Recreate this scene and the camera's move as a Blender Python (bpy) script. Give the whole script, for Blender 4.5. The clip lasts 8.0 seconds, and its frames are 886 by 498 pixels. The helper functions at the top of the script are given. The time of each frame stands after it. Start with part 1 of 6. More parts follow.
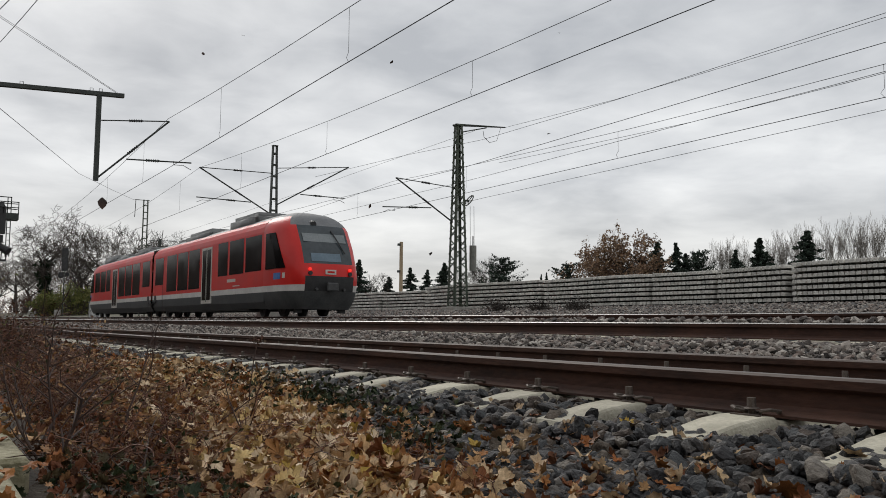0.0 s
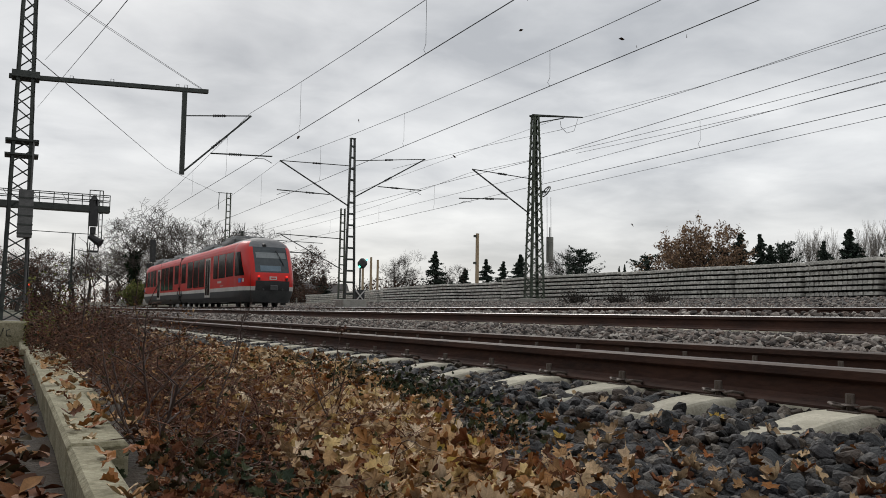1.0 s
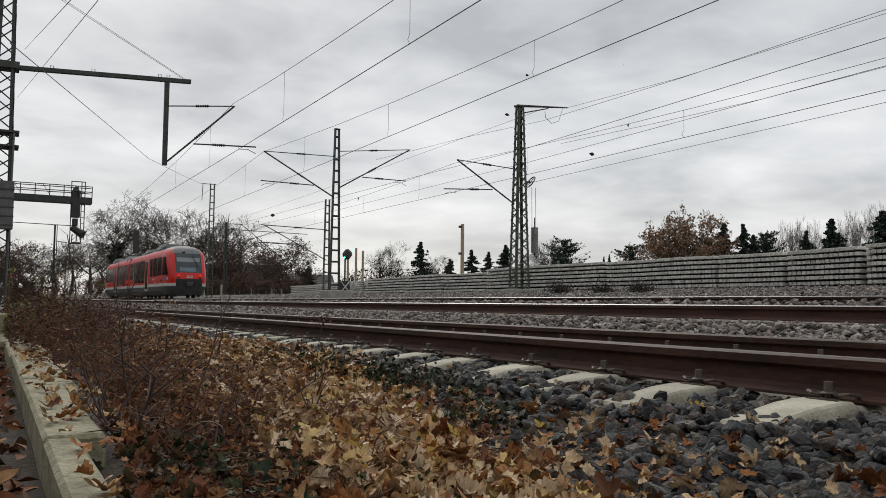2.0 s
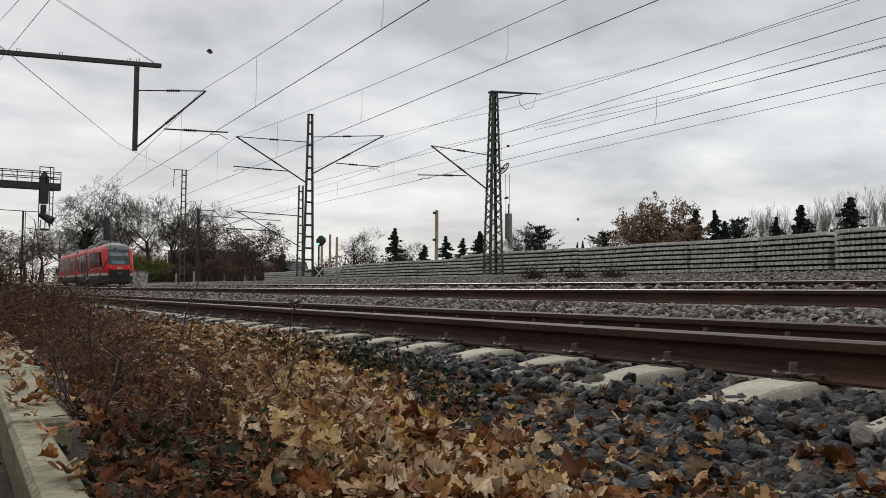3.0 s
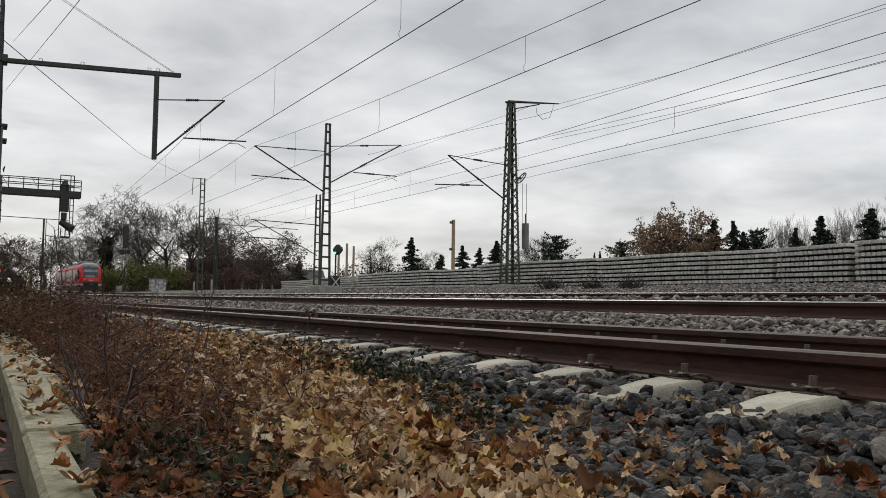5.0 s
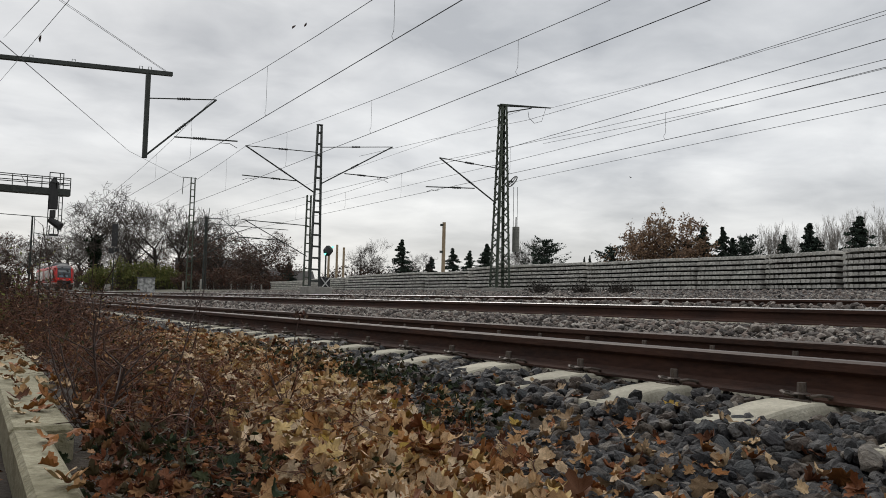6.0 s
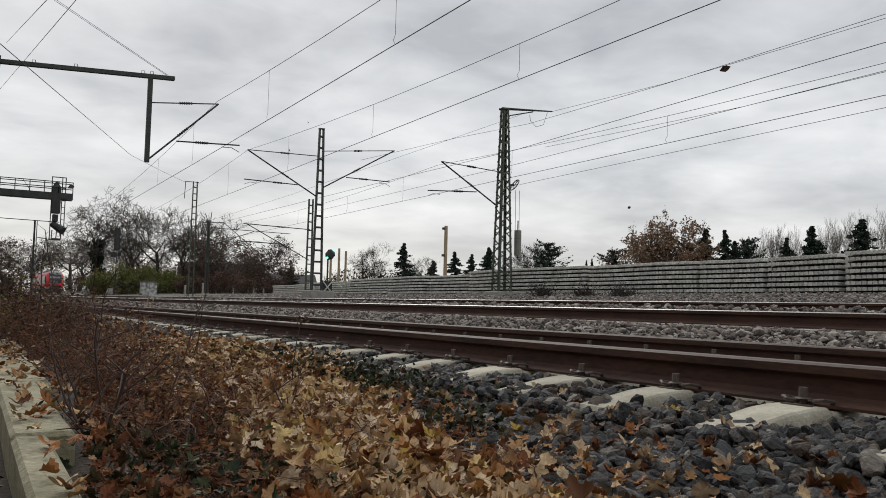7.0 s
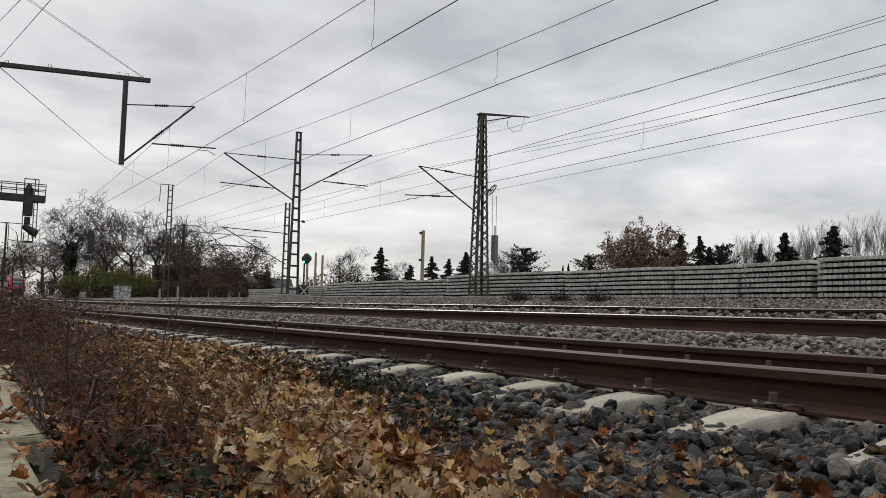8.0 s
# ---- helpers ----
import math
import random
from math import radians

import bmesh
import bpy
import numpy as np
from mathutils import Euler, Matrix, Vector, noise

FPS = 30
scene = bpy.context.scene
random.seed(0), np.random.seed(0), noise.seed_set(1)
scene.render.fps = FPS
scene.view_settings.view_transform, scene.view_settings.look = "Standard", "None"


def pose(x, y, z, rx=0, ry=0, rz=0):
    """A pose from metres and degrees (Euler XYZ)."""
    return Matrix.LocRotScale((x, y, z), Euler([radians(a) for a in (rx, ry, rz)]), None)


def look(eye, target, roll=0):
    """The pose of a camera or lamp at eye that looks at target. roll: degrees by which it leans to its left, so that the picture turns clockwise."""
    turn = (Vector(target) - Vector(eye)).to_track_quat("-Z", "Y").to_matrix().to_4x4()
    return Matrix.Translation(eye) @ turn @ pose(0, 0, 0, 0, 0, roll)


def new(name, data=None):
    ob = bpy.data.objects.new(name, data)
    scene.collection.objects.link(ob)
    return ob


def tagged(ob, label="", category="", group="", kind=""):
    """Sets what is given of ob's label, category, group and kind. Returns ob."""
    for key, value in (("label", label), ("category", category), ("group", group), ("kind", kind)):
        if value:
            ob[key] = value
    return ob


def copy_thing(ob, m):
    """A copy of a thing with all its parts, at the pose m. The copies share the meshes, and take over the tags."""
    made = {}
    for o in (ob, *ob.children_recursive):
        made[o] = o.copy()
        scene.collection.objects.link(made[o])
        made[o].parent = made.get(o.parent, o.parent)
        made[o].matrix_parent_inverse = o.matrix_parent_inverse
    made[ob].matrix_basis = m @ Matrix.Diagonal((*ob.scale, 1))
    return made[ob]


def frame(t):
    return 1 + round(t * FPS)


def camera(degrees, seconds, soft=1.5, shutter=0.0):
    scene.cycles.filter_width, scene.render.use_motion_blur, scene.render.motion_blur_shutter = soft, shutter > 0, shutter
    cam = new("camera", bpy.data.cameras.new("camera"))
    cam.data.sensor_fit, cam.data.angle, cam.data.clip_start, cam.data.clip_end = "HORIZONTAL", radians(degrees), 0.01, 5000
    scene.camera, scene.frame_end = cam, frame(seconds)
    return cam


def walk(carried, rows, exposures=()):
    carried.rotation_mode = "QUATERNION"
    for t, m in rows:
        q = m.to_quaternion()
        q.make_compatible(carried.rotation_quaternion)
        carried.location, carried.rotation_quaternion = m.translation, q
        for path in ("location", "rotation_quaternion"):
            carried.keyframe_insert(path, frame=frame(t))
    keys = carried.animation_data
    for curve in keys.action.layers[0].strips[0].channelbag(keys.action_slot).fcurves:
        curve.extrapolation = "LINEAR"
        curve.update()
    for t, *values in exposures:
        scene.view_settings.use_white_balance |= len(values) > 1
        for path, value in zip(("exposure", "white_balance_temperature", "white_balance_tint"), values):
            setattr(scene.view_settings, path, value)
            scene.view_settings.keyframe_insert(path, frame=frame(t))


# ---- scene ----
cam = camera(55.456, 8.0, soft=0.9)


def aim(yaw, pitch, roll, x, y, z):
    """A camera pose: yaw to the right of the track's direction, pitch up, roll."""
    a, b = radians(yaw), radians(pitch)
    d = Vector((math.sin(a) * math.cos(b), math.cos(a) * math.cos(b), math.sin(b)))
    return look((x, y, z), Vector((x, y, z)) + d, roll)


PATH = [
    (0, 32.207, 5.161, 0.377, -0.010, -0.028, 0.167),
    (0.5, 28.693, 4.620, 0.723, -0.023, -0.014, 0.165),
    (1, 27.047, 4.539, 0.813, -0.028, -0.002, 0.164),
    (2.5, 28.964, 3.409, 0.460, 0.000, 0.000, 0.156),
    (3, 29.804, 3.008, 0.399, 0.004, -0.005, 0.150),
    (3.5, 30.259, 3.027, 0.161, 0.019, -0.002, 0.153),
    (4, 29.249, 3.357, 0.101, 0.021, -0.002, 0.155),
    (4.5, 28.528, 3.597, 0.485, 0.019, 0.002, 0.153),
    (6, 29.324, 3.818, 1.408, 0.011, 0.006, 0.154),
    (6.5, 29.444, 3.927, 1.353, 0.015, 0.003, 0.156),
    (7, 29.179, 4.054, 1.318, 0.013, 0.003, 0.159),
    (7.5, 29.337, 4.304, 1.422, 0.011, -0.001, 0.161),
    (8, 30.727, 4.404, 1.484, 0.014, -0.008, 0.161),
]
walk(cam, [(r[0], aim(*r[1:])) for r in PATH])

# ---- light ----
SUN_EL, SUN_AZ = radians(32), radians(8)
world = bpy.data.worlds.new("overcast_sky")
scene.world = world
world.use_nodes = True


def build_world():
    nt = world.node_tree
    nt.nodes.clear()
    N, K = nt.nodes.new, nt.links.new
    out, bg = N("ShaderNodeOutputWorld"), N("ShaderNodeBackground")
    sky = N("ShaderNodeTexSky")
    sky.sky_type = "NISHITA"
    sky.sun_disc = False
    sky.sun_elevation, sky.sun_rotation = SUN_EL, SUN_AZ
    dim = N("ShaderNodeVectorMath")
    dim.operation = "SCALE"
    dim.inputs["Scale"].default_value = 0.06
    K(sky.outputs[0], dim.inputs[0])
    tc = N("ShaderNodeTexCoord")
    sep = N("ShaderNodeSeparateXYZ")
    K(tc.outputs["Generated"], sep.inputs[0])
    # the cloud deck: directions laid out on a high plane
    up = N("ShaderNodeMath")
    up.operation = "MAXIMUM"
    up.inputs[1].default_value = 0.0
    K(sep.outputs[2], up.inputs[0])
    add = N("ShaderNodeMath")
    add.operation = "ADD"
    add.inputs[1].default_value = 0.16
    K(up.outputs[0], add.inputs[0])
    dx, dy = N("ShaderNodeMath"), N("ShaderNodeMath")
    dx.operation = dy.operation = "DIVIDE"
    for i, n in ((0, dx), (1, dy)):
        K(sep.outputs[i], n.inputs[0])
        K(add.outputs[0], n.inputs[1])
    com = N("ShaderNodeCombineXYZ")
    K(dx.outputs[0], com.inputs[0])
    K(dy.outputs[0], com.inputs[1])
    big, small = N("ShaderNodeTexNoise"), N("ShaderNodeTexNoise")
    for n, s, d, r in ((big, 0.95, 5, 0.5), (small, 3.1, 7, 0.55)):
        n.inputs["Scale"].default_value, n.inputs["Detail"].default_value, n.inputs["Roughness"].default_value = s, d, r
        n.inputs["Distortion"].default_value = 0.35
        K(com.outputs[0], n.inputs["Vector"])
    mix = N("ShaderNodeMix")
    mix.inputs[0].default_value = 0.32
    K(big.outputs[0], mix.inputs[2])
    K(small.outputs[0], mix.inputs[3])
    ramp = N("ShaderNodeValToRGB")
    e = ramp.color_ramp.elements
    e[0].position, e[0].color = 0.36, (0.50, 0.52, 0.55, 1)
    e[1].position, e[1].color = 0.66, (0.96, 0.97, 0.975, 1)
    m = e.new(0.50)
    m.color = (0.72, 0.735, 0.755, 1)
    K(mix.outputs[0], ramp.inputs[0])
    # a paler, creamier band low over the horizon
    low = N("ShaderNodeMapRange")
    low.inputs[1].default_value, low.inputs[2].default_value = 0.0, 0.17
    low.inputs[3].default_value, low.inputs[4].default_value = 0.55, 0.0
    K(sep.outputs[2], low.inputs[0])
    band = N("ShaderNodeMix")
    band.data_type = "RGBA"
    band.inputs[7].default_value = (0.88, 0.855, 0.79, 1)
    K(low.outputs[0], band.inputs[0])
    K(ramp.outputs[0], band.inputs[6])
    both = N("ShaderNodeMix")
    both.data_type = "RGBA"
    both.inputs[0].default_value = 0.92
    K(dim.outputs[0], both.inputs[6])
    K(band.outputs[2], both.inputs[7])
    K(both.outputs[2], bg.inputs[0])
    bg.inputs[1].default_value = 1.0
    K(bg.outputs[0], out.inputs[0])


build_world()
sun = new("sun", bpy.data.lights.new("sun", "SUN"))
sun.data.energy, sun.data.angle, sun.data.color = 1.05, radians(25), (1.0, 0.96, 0.9)
sun.matrix_world = look((0, 0, 60), Vector((0, 0, 60)) - Vector((math.sin(SUN_AZ) * math.cos(SUN_EL), math.cos(SUN_AZ) * math.cos(SUN_EL), math.sin(SUN_EL))))
scene.view_settings.exposure = 0.0


# ---- materials ----
def mat(name, c1, c2, scale=6.0, rough=0.7, metal=0.0, bump=0.0, bscale=40.0, vary=0.0, isle=False, fine=0.35, stretch=(1, 1, 1), coat=0.0, spec=0.5):
    """A surface of two colours mixed by coarse and fine noise; vary: spread of brightness from piece to piece."""
    m = bpy.data.materials.new(name)
    m.use_nodes = True
    nt = m.node_tree
    N, K = nt.nodes.new, nt.links.new
    b = nt.nodes["Principled BSDF"]
    b.inputs["Roughness"].default_value, b.inputs["Metallic"].default_value = rough, metal
    b.inputs["Specular IOR Level"].default_value = spec
    if coat:
        b.inputs["Coat Weight"].default_value = coat
    tc, mp = N("ShaderNodeTexCoord"), N("ShaderNodeMapping")
    mp.inputs["Scale"].default_value = stretch
    K(tc.outputs["Object"], mp.inputs[0])
    n1, n2 = N("ShaderNodeTexNoise"), N("ShaderNodeTexNoise")
    for n, s in ((n1, scale), (n2, scale * 9)):
        n.inputs["Scale"].default_value, n.inputs["Detail"].default_value = s, 5
        K(mp.outputs[0], n.inputs["Vector"])
    mx = N("ShaderNodeMix")
    mx.inputs[0].default_value = fine
    K(n1.outputs[0], mx.inputs[2])
    K(n2.outputs[0], mx.inputs[3])
    rp = N("ShaderNodeValToRGB")
    e = rp.color_ramp.elements
    e[0].position, e[0].color = 0.36, (*c1, 1)
    e[1].position, e[1].color = 0.64, (*c2, 1)
    K(mx.outputs[0], rp.inputs[0])
    last = rp.outputs[0]
    if vary:
        hsv, mr = N("ShaderNodeHueSaturation"), N("ShaderNodeMapRange")
        mr.inputs[3].default_value, mr.inputs[4].default_value = 1 - vary, 1 + vary
        if isle:
            g = N("ShaderNodeNewGeometry")
            K(g.outputs["Random Per Island"], mr.inputs[0])
        else:
            g = N("ShaderNodeObjectInfo")
            K(g.outputs["Random"], mr.inputs[0])
        K(mr.outputs[0], hsv.inputs["Value"])
        K(last, hsv.inputs["Color"])
        last = hsv.outputs[0]
    K(last, b.inputs["Base Color"])
    r2 = N("ShaderNodeMapRange")
    r2.inputs[3].default_value, r2.inputs[4].default_value = max(0.02, rough - 0.12), min(1, rough + 0.12)
    K(n1.outputs[0], r2.inputs[0])
    K(r2.outputs[0], b.inputs["Roughness"])
    if bump:
        nb, bp = N("ShaderNodeTexNoise"), N("ShaderNodeBump")
        nb.inputs["Scale"].default_value, nb.inputs["Detail"].default_value = bscale, 6
        K(mp.outputs[0], nb.inputs["Vector"])
        bp.inputs["Strength"].default_value, bp.inputs["Distance"].default_value = bump, 0.02
        K(nb.outputs[0], bp.inputs["Height"])
        K(bp.outputs[0], b.inputs["Normal"])
    return m


def palette(name, colours, rough=0.6, isle=True, scale=14.0, spec=0.5, bump=0.0, bscale=60.0):
    """Leaves and stones: each piece takes one of several colours, with fine mottling."""
    m = mat(name, (0.5, 0.5, 0.5), (1, 1, 1), scale, rough, bump=bump, bscale=bscale)
    nt = m.node_tree
    N, K = nt.nodes.new, nt.links.new
    b = nt.nodes["Principled BSDF"]
    b.inputs["Specular IOR Level"].default_value = spec
    mott = b.inputs["Base Color"].links[0].from_socket
    if isle:
        g = N("ShaderNodeNewGeometry").outputs["Random Per Island"]
    else:
        g = N("ShaderNodeObjectInfo").outputs["Random"]
    rp = N("ShaderNodeValToRGB")
    rp.color_ramp.interpolation = "CONSTANT"
    e = rp.color_ramp.elements
    while len(e) < len(colours):
        e.new(0.5)
    for i, c in enumerate(colours):
        e[i].position, e[i].color = i / len(colours), (*c, 1)
    K(g, rp.inputs[0])
    mul = N("ShaderNodeMix")
    mul.data_type, mul.blend_type = "RGBA", "MULTIPLY"
    mul.inputs[0].default_value = 1.0
    K(rp.outputs[0], mul.inputs[6])
    K(mott, mul.inputs[7])
    K(mul.outputs[2], b.inputs["Base Color"])
    return m


def glow(name, colour, strength):
    m = bpy.data.materials.new(name)
    m.use_nodes = True
    b = m.node_tree.nodes["Principled BSDF"]
    b.inputs["Base Color"].default_value = (*colour, 1)
    b.inputs["Emission Color"].default_value = (*colour, 1)
    b.inputs["Emission Strength"].default_value = strength
    return m


M_SOIL = mat("soil", (0.030, 0.022, 0.015), (0.075, 0.055, 0.038), 5, 0.95, bump=0.8, bscale=60)
M_BED = mat("ballast_bed", (0.035, 0.033, 0.032), (0.10, 0.095, 0.09), 9, 0.95, bump=1.0, bscale=28, fine=0.6)
M_FAR = mat("far_ground", (0.05, 0.05, 0.03), (0.11, 0.10, 0.06), 0.5, 0.95, bump=0.6, bscale=6)
M_STONE = palette("ballast_stone", [(0.047, 0.046, 0.047), (0.104, 0.100, 0.099), (0.169, 0.161, 0.153), (0.065, 0.062, 0.064), (0.286, 0.254, 0.215), (0.098, 0.075, 0.060), (0.124, 0.118, 0.117), (0.034, 0.033, 0.033), (0.078, 0.081, 0.083), (0.143, 0.114, 0.088)], 0.7, scale=40, spec=0.3, bump=0.7, bscale=70)
M_STONE_P = palette("ballast_stone_single", [(0.047, 0.047, 0.049), (0.091, 0.090, 0.092), (0.143, 0.139, 0.137), (0.058, 0.058, 0.062), (0.195, 0.178, 0.159), (0.036, 0.035, 0.035), (0.098, 0.078, 0.065)], 0.7, isle=False, scale=2.2, spec=0.3, bump=0.7, bscale=3.0)
M_STONE_FAR = palette("dusty_ballast", [(0.24, 0.205, 0.18), (0.37, 0.32, 0.28), (0.14, 0.118, 0.105), (0.52, 0.475, 0.42), (0.30, 0.235, 0.20), (0.085, 0.073, 0.066)], 0.85, scale=20)
M_RUST = mat("rusty_rail", (0.034, 0.016, 0.011), (0.092, 0.042, 0.027), 8, 0.8, 0.08, bump=0.25, bscale=60, stretch=(1, 0.25, 1))
M_HEAD = mat("dull_rail_head", (0.09, 0.07, 0.06), (0.17, 0.14, 0.125), 10, 0.6, 0.4, stretch=(4, 0.15, 1))
M_SHINY = mat("polished_rail_head", (0.30, 0.29, 0.28), (0.45, 0.44, 0.43), 10, 0.38, 0.9, stretch=(4, 0.1, 1))
M_BOLT = mat("worn_bolt_steel", (0.08, 0.062, 0.05), (0.17, 0.14, 0.12), 20, 0.6, 0.4)
M_SLEEPER = mat("pale_concrete_sleeper", (0.38, 0.35, 0.27), (0.60, 0.56, 0.45), 7, 0.9, bump=0.35, bscale=90, vary=0.12)
M_STACKED = mat("grey_concrete_sleeper", (0.44, 0.425, 0.385), (0.70, 0.68, 0.62), 3, 0.9, bump=0.2, bscale=50, vary=0.18)
M_STACKED_J = mat("grey_concrete_sleepers_far", (0.44, 0.425, 0.385), (0.70, 0.68, 0.62), 3, 0.9, vary=0.18, isle=True)
M_BATTEN = mat("dark_batten", (0.03, 0.026, 0.022), (0.07, 0.06, 0.05), 4, 0.9)
M_WALL = mat("lichened_concrete", (0.19, 0.17, 0.095), (0.42, 0.385, 0.265), 5, 0.92, bump=0.5, bscale=70, fine=0.5)
M_CONC = mat("grey_concrete", (0.26, 0.25, 0.22), (0.42, 0.40, 0.36), 3, 0.9, bump=0.3)
M_STEEL = mat("dark_green_steel", (0.030, 0.036, 0.032), (0.065, 0.072, 0.064), 5, 0.6, 0.3, bump=0.1)
M_STEEL_G = mat("grey_galvanised_steel", (0.09, 0.09, 0.088), (0.16, 0.16, 0.155), 5, 0.55, 0.6, bump=0.1)
M_MASTGREEN = mat("mossy_green_steel", (0.045, 0.06, 0.042), (0.10, 0.115, 0.085), 3, 0.7, 0.2, bump=0.1)
M_WIRE = mat("copper_wire_dark", (0.02, 0.022, 0.022), (0.05, 0.05, 0.048), 3, 0.6, 0.5)
M_WEIGHT = mat("concrete_weight", (0.17, 0.17, 0.15), (0.26, 0.26, 0.23), 3, 0.9)
M_BLACK = mat("black_enamel", (0.012, 0.012, 0.013), (0.03, 0.03, 0.03), 5, 0.5)
M_RED = mat("traffic_red_paint", (0.52, 0.016, 0.012), (0.62, 0.024, 0.018), 1.2, 0.4, spec=0.16, fine=0.15)
M_REDF = mat("red_front_paint", (0.54, 0.018, 0.014), (0.64, 0.026, 0.020), 1.2, 0.35, coat=0.12, spec=0.25, fine=0.15)
M_WHITE = mat("light_grey_band", (0.50, 0.48, 0.45), (0.66, 0.64, 0.60), 1.5, 0.5)
M_SKIRT = mat("dusty_dark_skirt", (0.035, 0.037, 0.038), (0.075, 0.075, 0.073), 2, 0.65)
M_ROOF = mat("grey_train_roof", (0.10, 0.105, 0.11), (0.19, 0.195, 0.20), 1.5, 0.6)
M_UNIT = mat("roof_unit_grey", (0.15, 0.155, 0.155), (0.25, 0.255, 0.25), 2, 0.6)
M_GLASS = mat("tinted_train_glass", (0.006, 0.005, 0.005), (0.012, 0.010, 0.010), 1, 0.12, spec=0.04)
M_SCREEN = mat("windscreen_glass", (0.018, 0.026, 0.031), (0.045, 0.06, 0.068), 0.9, 0.10)
M_BLIND = mat("pale_display_blind", (0.15, 0.17, 0.175), (0.23, 0.25, 0.255), 2, 0.5)
M_DASH = mat("blue_grey_dashboard", (0.09, 0.14, 0.18), (0.16, 0.22, 0.27), 2, 0.5)
M_DOORF = mat("pale_door_frame", (0.50, 0.47, 0.42), (0.62, 0.58, 0.53), 2, 0.5)
M_TAIL = glow("tail_light_red", (1.0, 0.03, 0.02), 0.8)
M_LAMPG = glow("signal_green", (0.1, 1.0, 0.6), 3.0)
M_LAMPR = glow("signal_red", (1.0, 0.08, 0.03), 1.2)
M_BARK = mat("wet_bark", (0.022, 0.018, 0.015), (0.06, 0.05, 0.042), 6, 0.95, bump=0.4)
M_TWIG = mat("brown_twigs", (0.048, 0.038, 0.032), (0.09, 0.072, 0.058), 4, 0.95)
M_TWIG_RUSSET = mat("russet_twigs", (0.13, 0.09, 0.07), (0.22, 0.16, 0.125), 4, 0.95)
M_TWIG_PALE = mat("pale_poplar_twigs", (0.22, 0.20, 0.18), (0.34, 0.31, 0.275), 4, 0.95)
M_NEEDLE = mat("fir_needles", (0.012, 0.022, 0.016), (0.035, 0.055, 0.035), 3, 0.85, vary=0.4, isle=True)
M_AUTUMN = palette("russet_leaves", [(0.30, 0.19, 0.12), (0.38, 0.24, 0.15), (0.25, 0.155, 0.105), (0.42, 0.28, 0.17)], 0.8, spec=0.18)
M_DULLRED = palette("dull_red_leaves", [(0.15, 0.085, 0.065), (0.18, 0.095, 0.07), (0.12, 0.075, 0.06), (0.16, 0.115, 0.08)], 0.8, spec=0.18)
M_IVY = palette("ivy_leaves", [(0.012, 0.024, 0.012), (0.02, 0.036, 0.016), (0.03, 0.045, 0.02)], 0.7, spec=0.18)
M_IVY_NEAR = palette("glossy_ivy", [(0.028, 0.042, 0.018), (0.045, 0.06, 0.024), (0.065, 0.075, 0.032), (0.032, 0.046, 0.024), (0.08, 0.06, 0.03)], 0.62, scale=30, spec=0.18)
M_BUSH = palette("olive_bush_leaves", [(0.20, 0.22, 0.07), (0.26, 0.27, 0.085), (0.15, 0.175, 0.055), (0.31, 0.29, 0.10)], 0.8, spec=0.18)
M_LEAF_PALE = palette("pale_dry_leaves", [(0.74, 0.56, 0.36), (0.66, 0.45, 0.25), (0.80, 0.63, 0.43), (0.58, 0.36, 0.17), (0.70, 0.50, 0.22), (0.48, 0.24, 0.09)], 0.6, scale=30, spec=0.18)
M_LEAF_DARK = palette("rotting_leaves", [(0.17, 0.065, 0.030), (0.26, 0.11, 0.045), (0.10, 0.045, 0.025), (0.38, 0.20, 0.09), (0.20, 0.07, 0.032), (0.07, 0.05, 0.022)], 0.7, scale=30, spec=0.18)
M_LEAF = palette("fallen_leaves", [(0.40, 0.17, 0.055), (0.58, 0.35, 0.17), (0.27, 0.10, 0.04), (0.74, 0.54, 0.33), (0.50, 0.29, 0.13), (0.17, 0.07, 0.035), (0.70, 0.50, 0.29), (0.38, 0.14, 0.045)], 0.65, scale=30, spec=0.18)
M_LEAF_P = palette("fallen_leaf_single", [(0.38, 0.17, 0.06), (0.54, 0.34, 0.18), (0.28, 0.11, 0.05), (0.64, 0.46, 0.29), (0.46, 0.26, 0.12), (0.54, 0.36, 0.08), (0.58, 0.42, 0.26), (0.20, 0.09, 0.045)], 0.6, isle=False, scale=30, spec=0.18)
M_BRAMBLE = palette("bramble_leaves", [(0.44, 0.25, 0.11), (0.36, 0.15, 0.06), (0.52, 0.34, 0.18), (0.20, 0.072, 0.032), (0.085, 0.08, 0.03), (0.26, 0.11, 0.045), (0.15, 0.08, 0.042), (0.05, 0.065, 0.025), (0.33, 0.17, 0.07), (0.10, 0.045, 0.03)], 0.6, scale=30, spec=0.18)
M_CANE = mat("bramble_canes", (0.04, 0.019, 0.015), (0.22, 0.105, 0.066), 12, 0.7, vary=0.7, isle=True, spec=0.25)
M_STEM = mat("dark_dead_stem", (0.022, 0.014, 0.012), (0.075, 0.042, 0.03), 14, 0.8)
M_THICKET = palette("dark_thicket_leaves", [(0.10, 0.05, 0.04), (0.07, 0.045, 0.03), (0.15, 0.075, 0.045), (0.05, 0.04, 0.028), (0.20, 0.10, 0.06)], 0.75, scale=30, spec=0.15)
M_GRAFF = mat("graffiti_grey_steel", (0.10, 0.10, 0.10), (0.62, 0.62, 0.60), 3.2, 0.6, fine=0.2)
M_BRICK = mat("dark_house_wall", (0.09, 0.06, 0.05), (0.16, 0.11, 0.09), 2, 0.9)
M_TILE = mat("dark_roof_tiles", (0.035, 0.03, 0.03), (0.07, 0.06, 0.055), 2, 0.85)
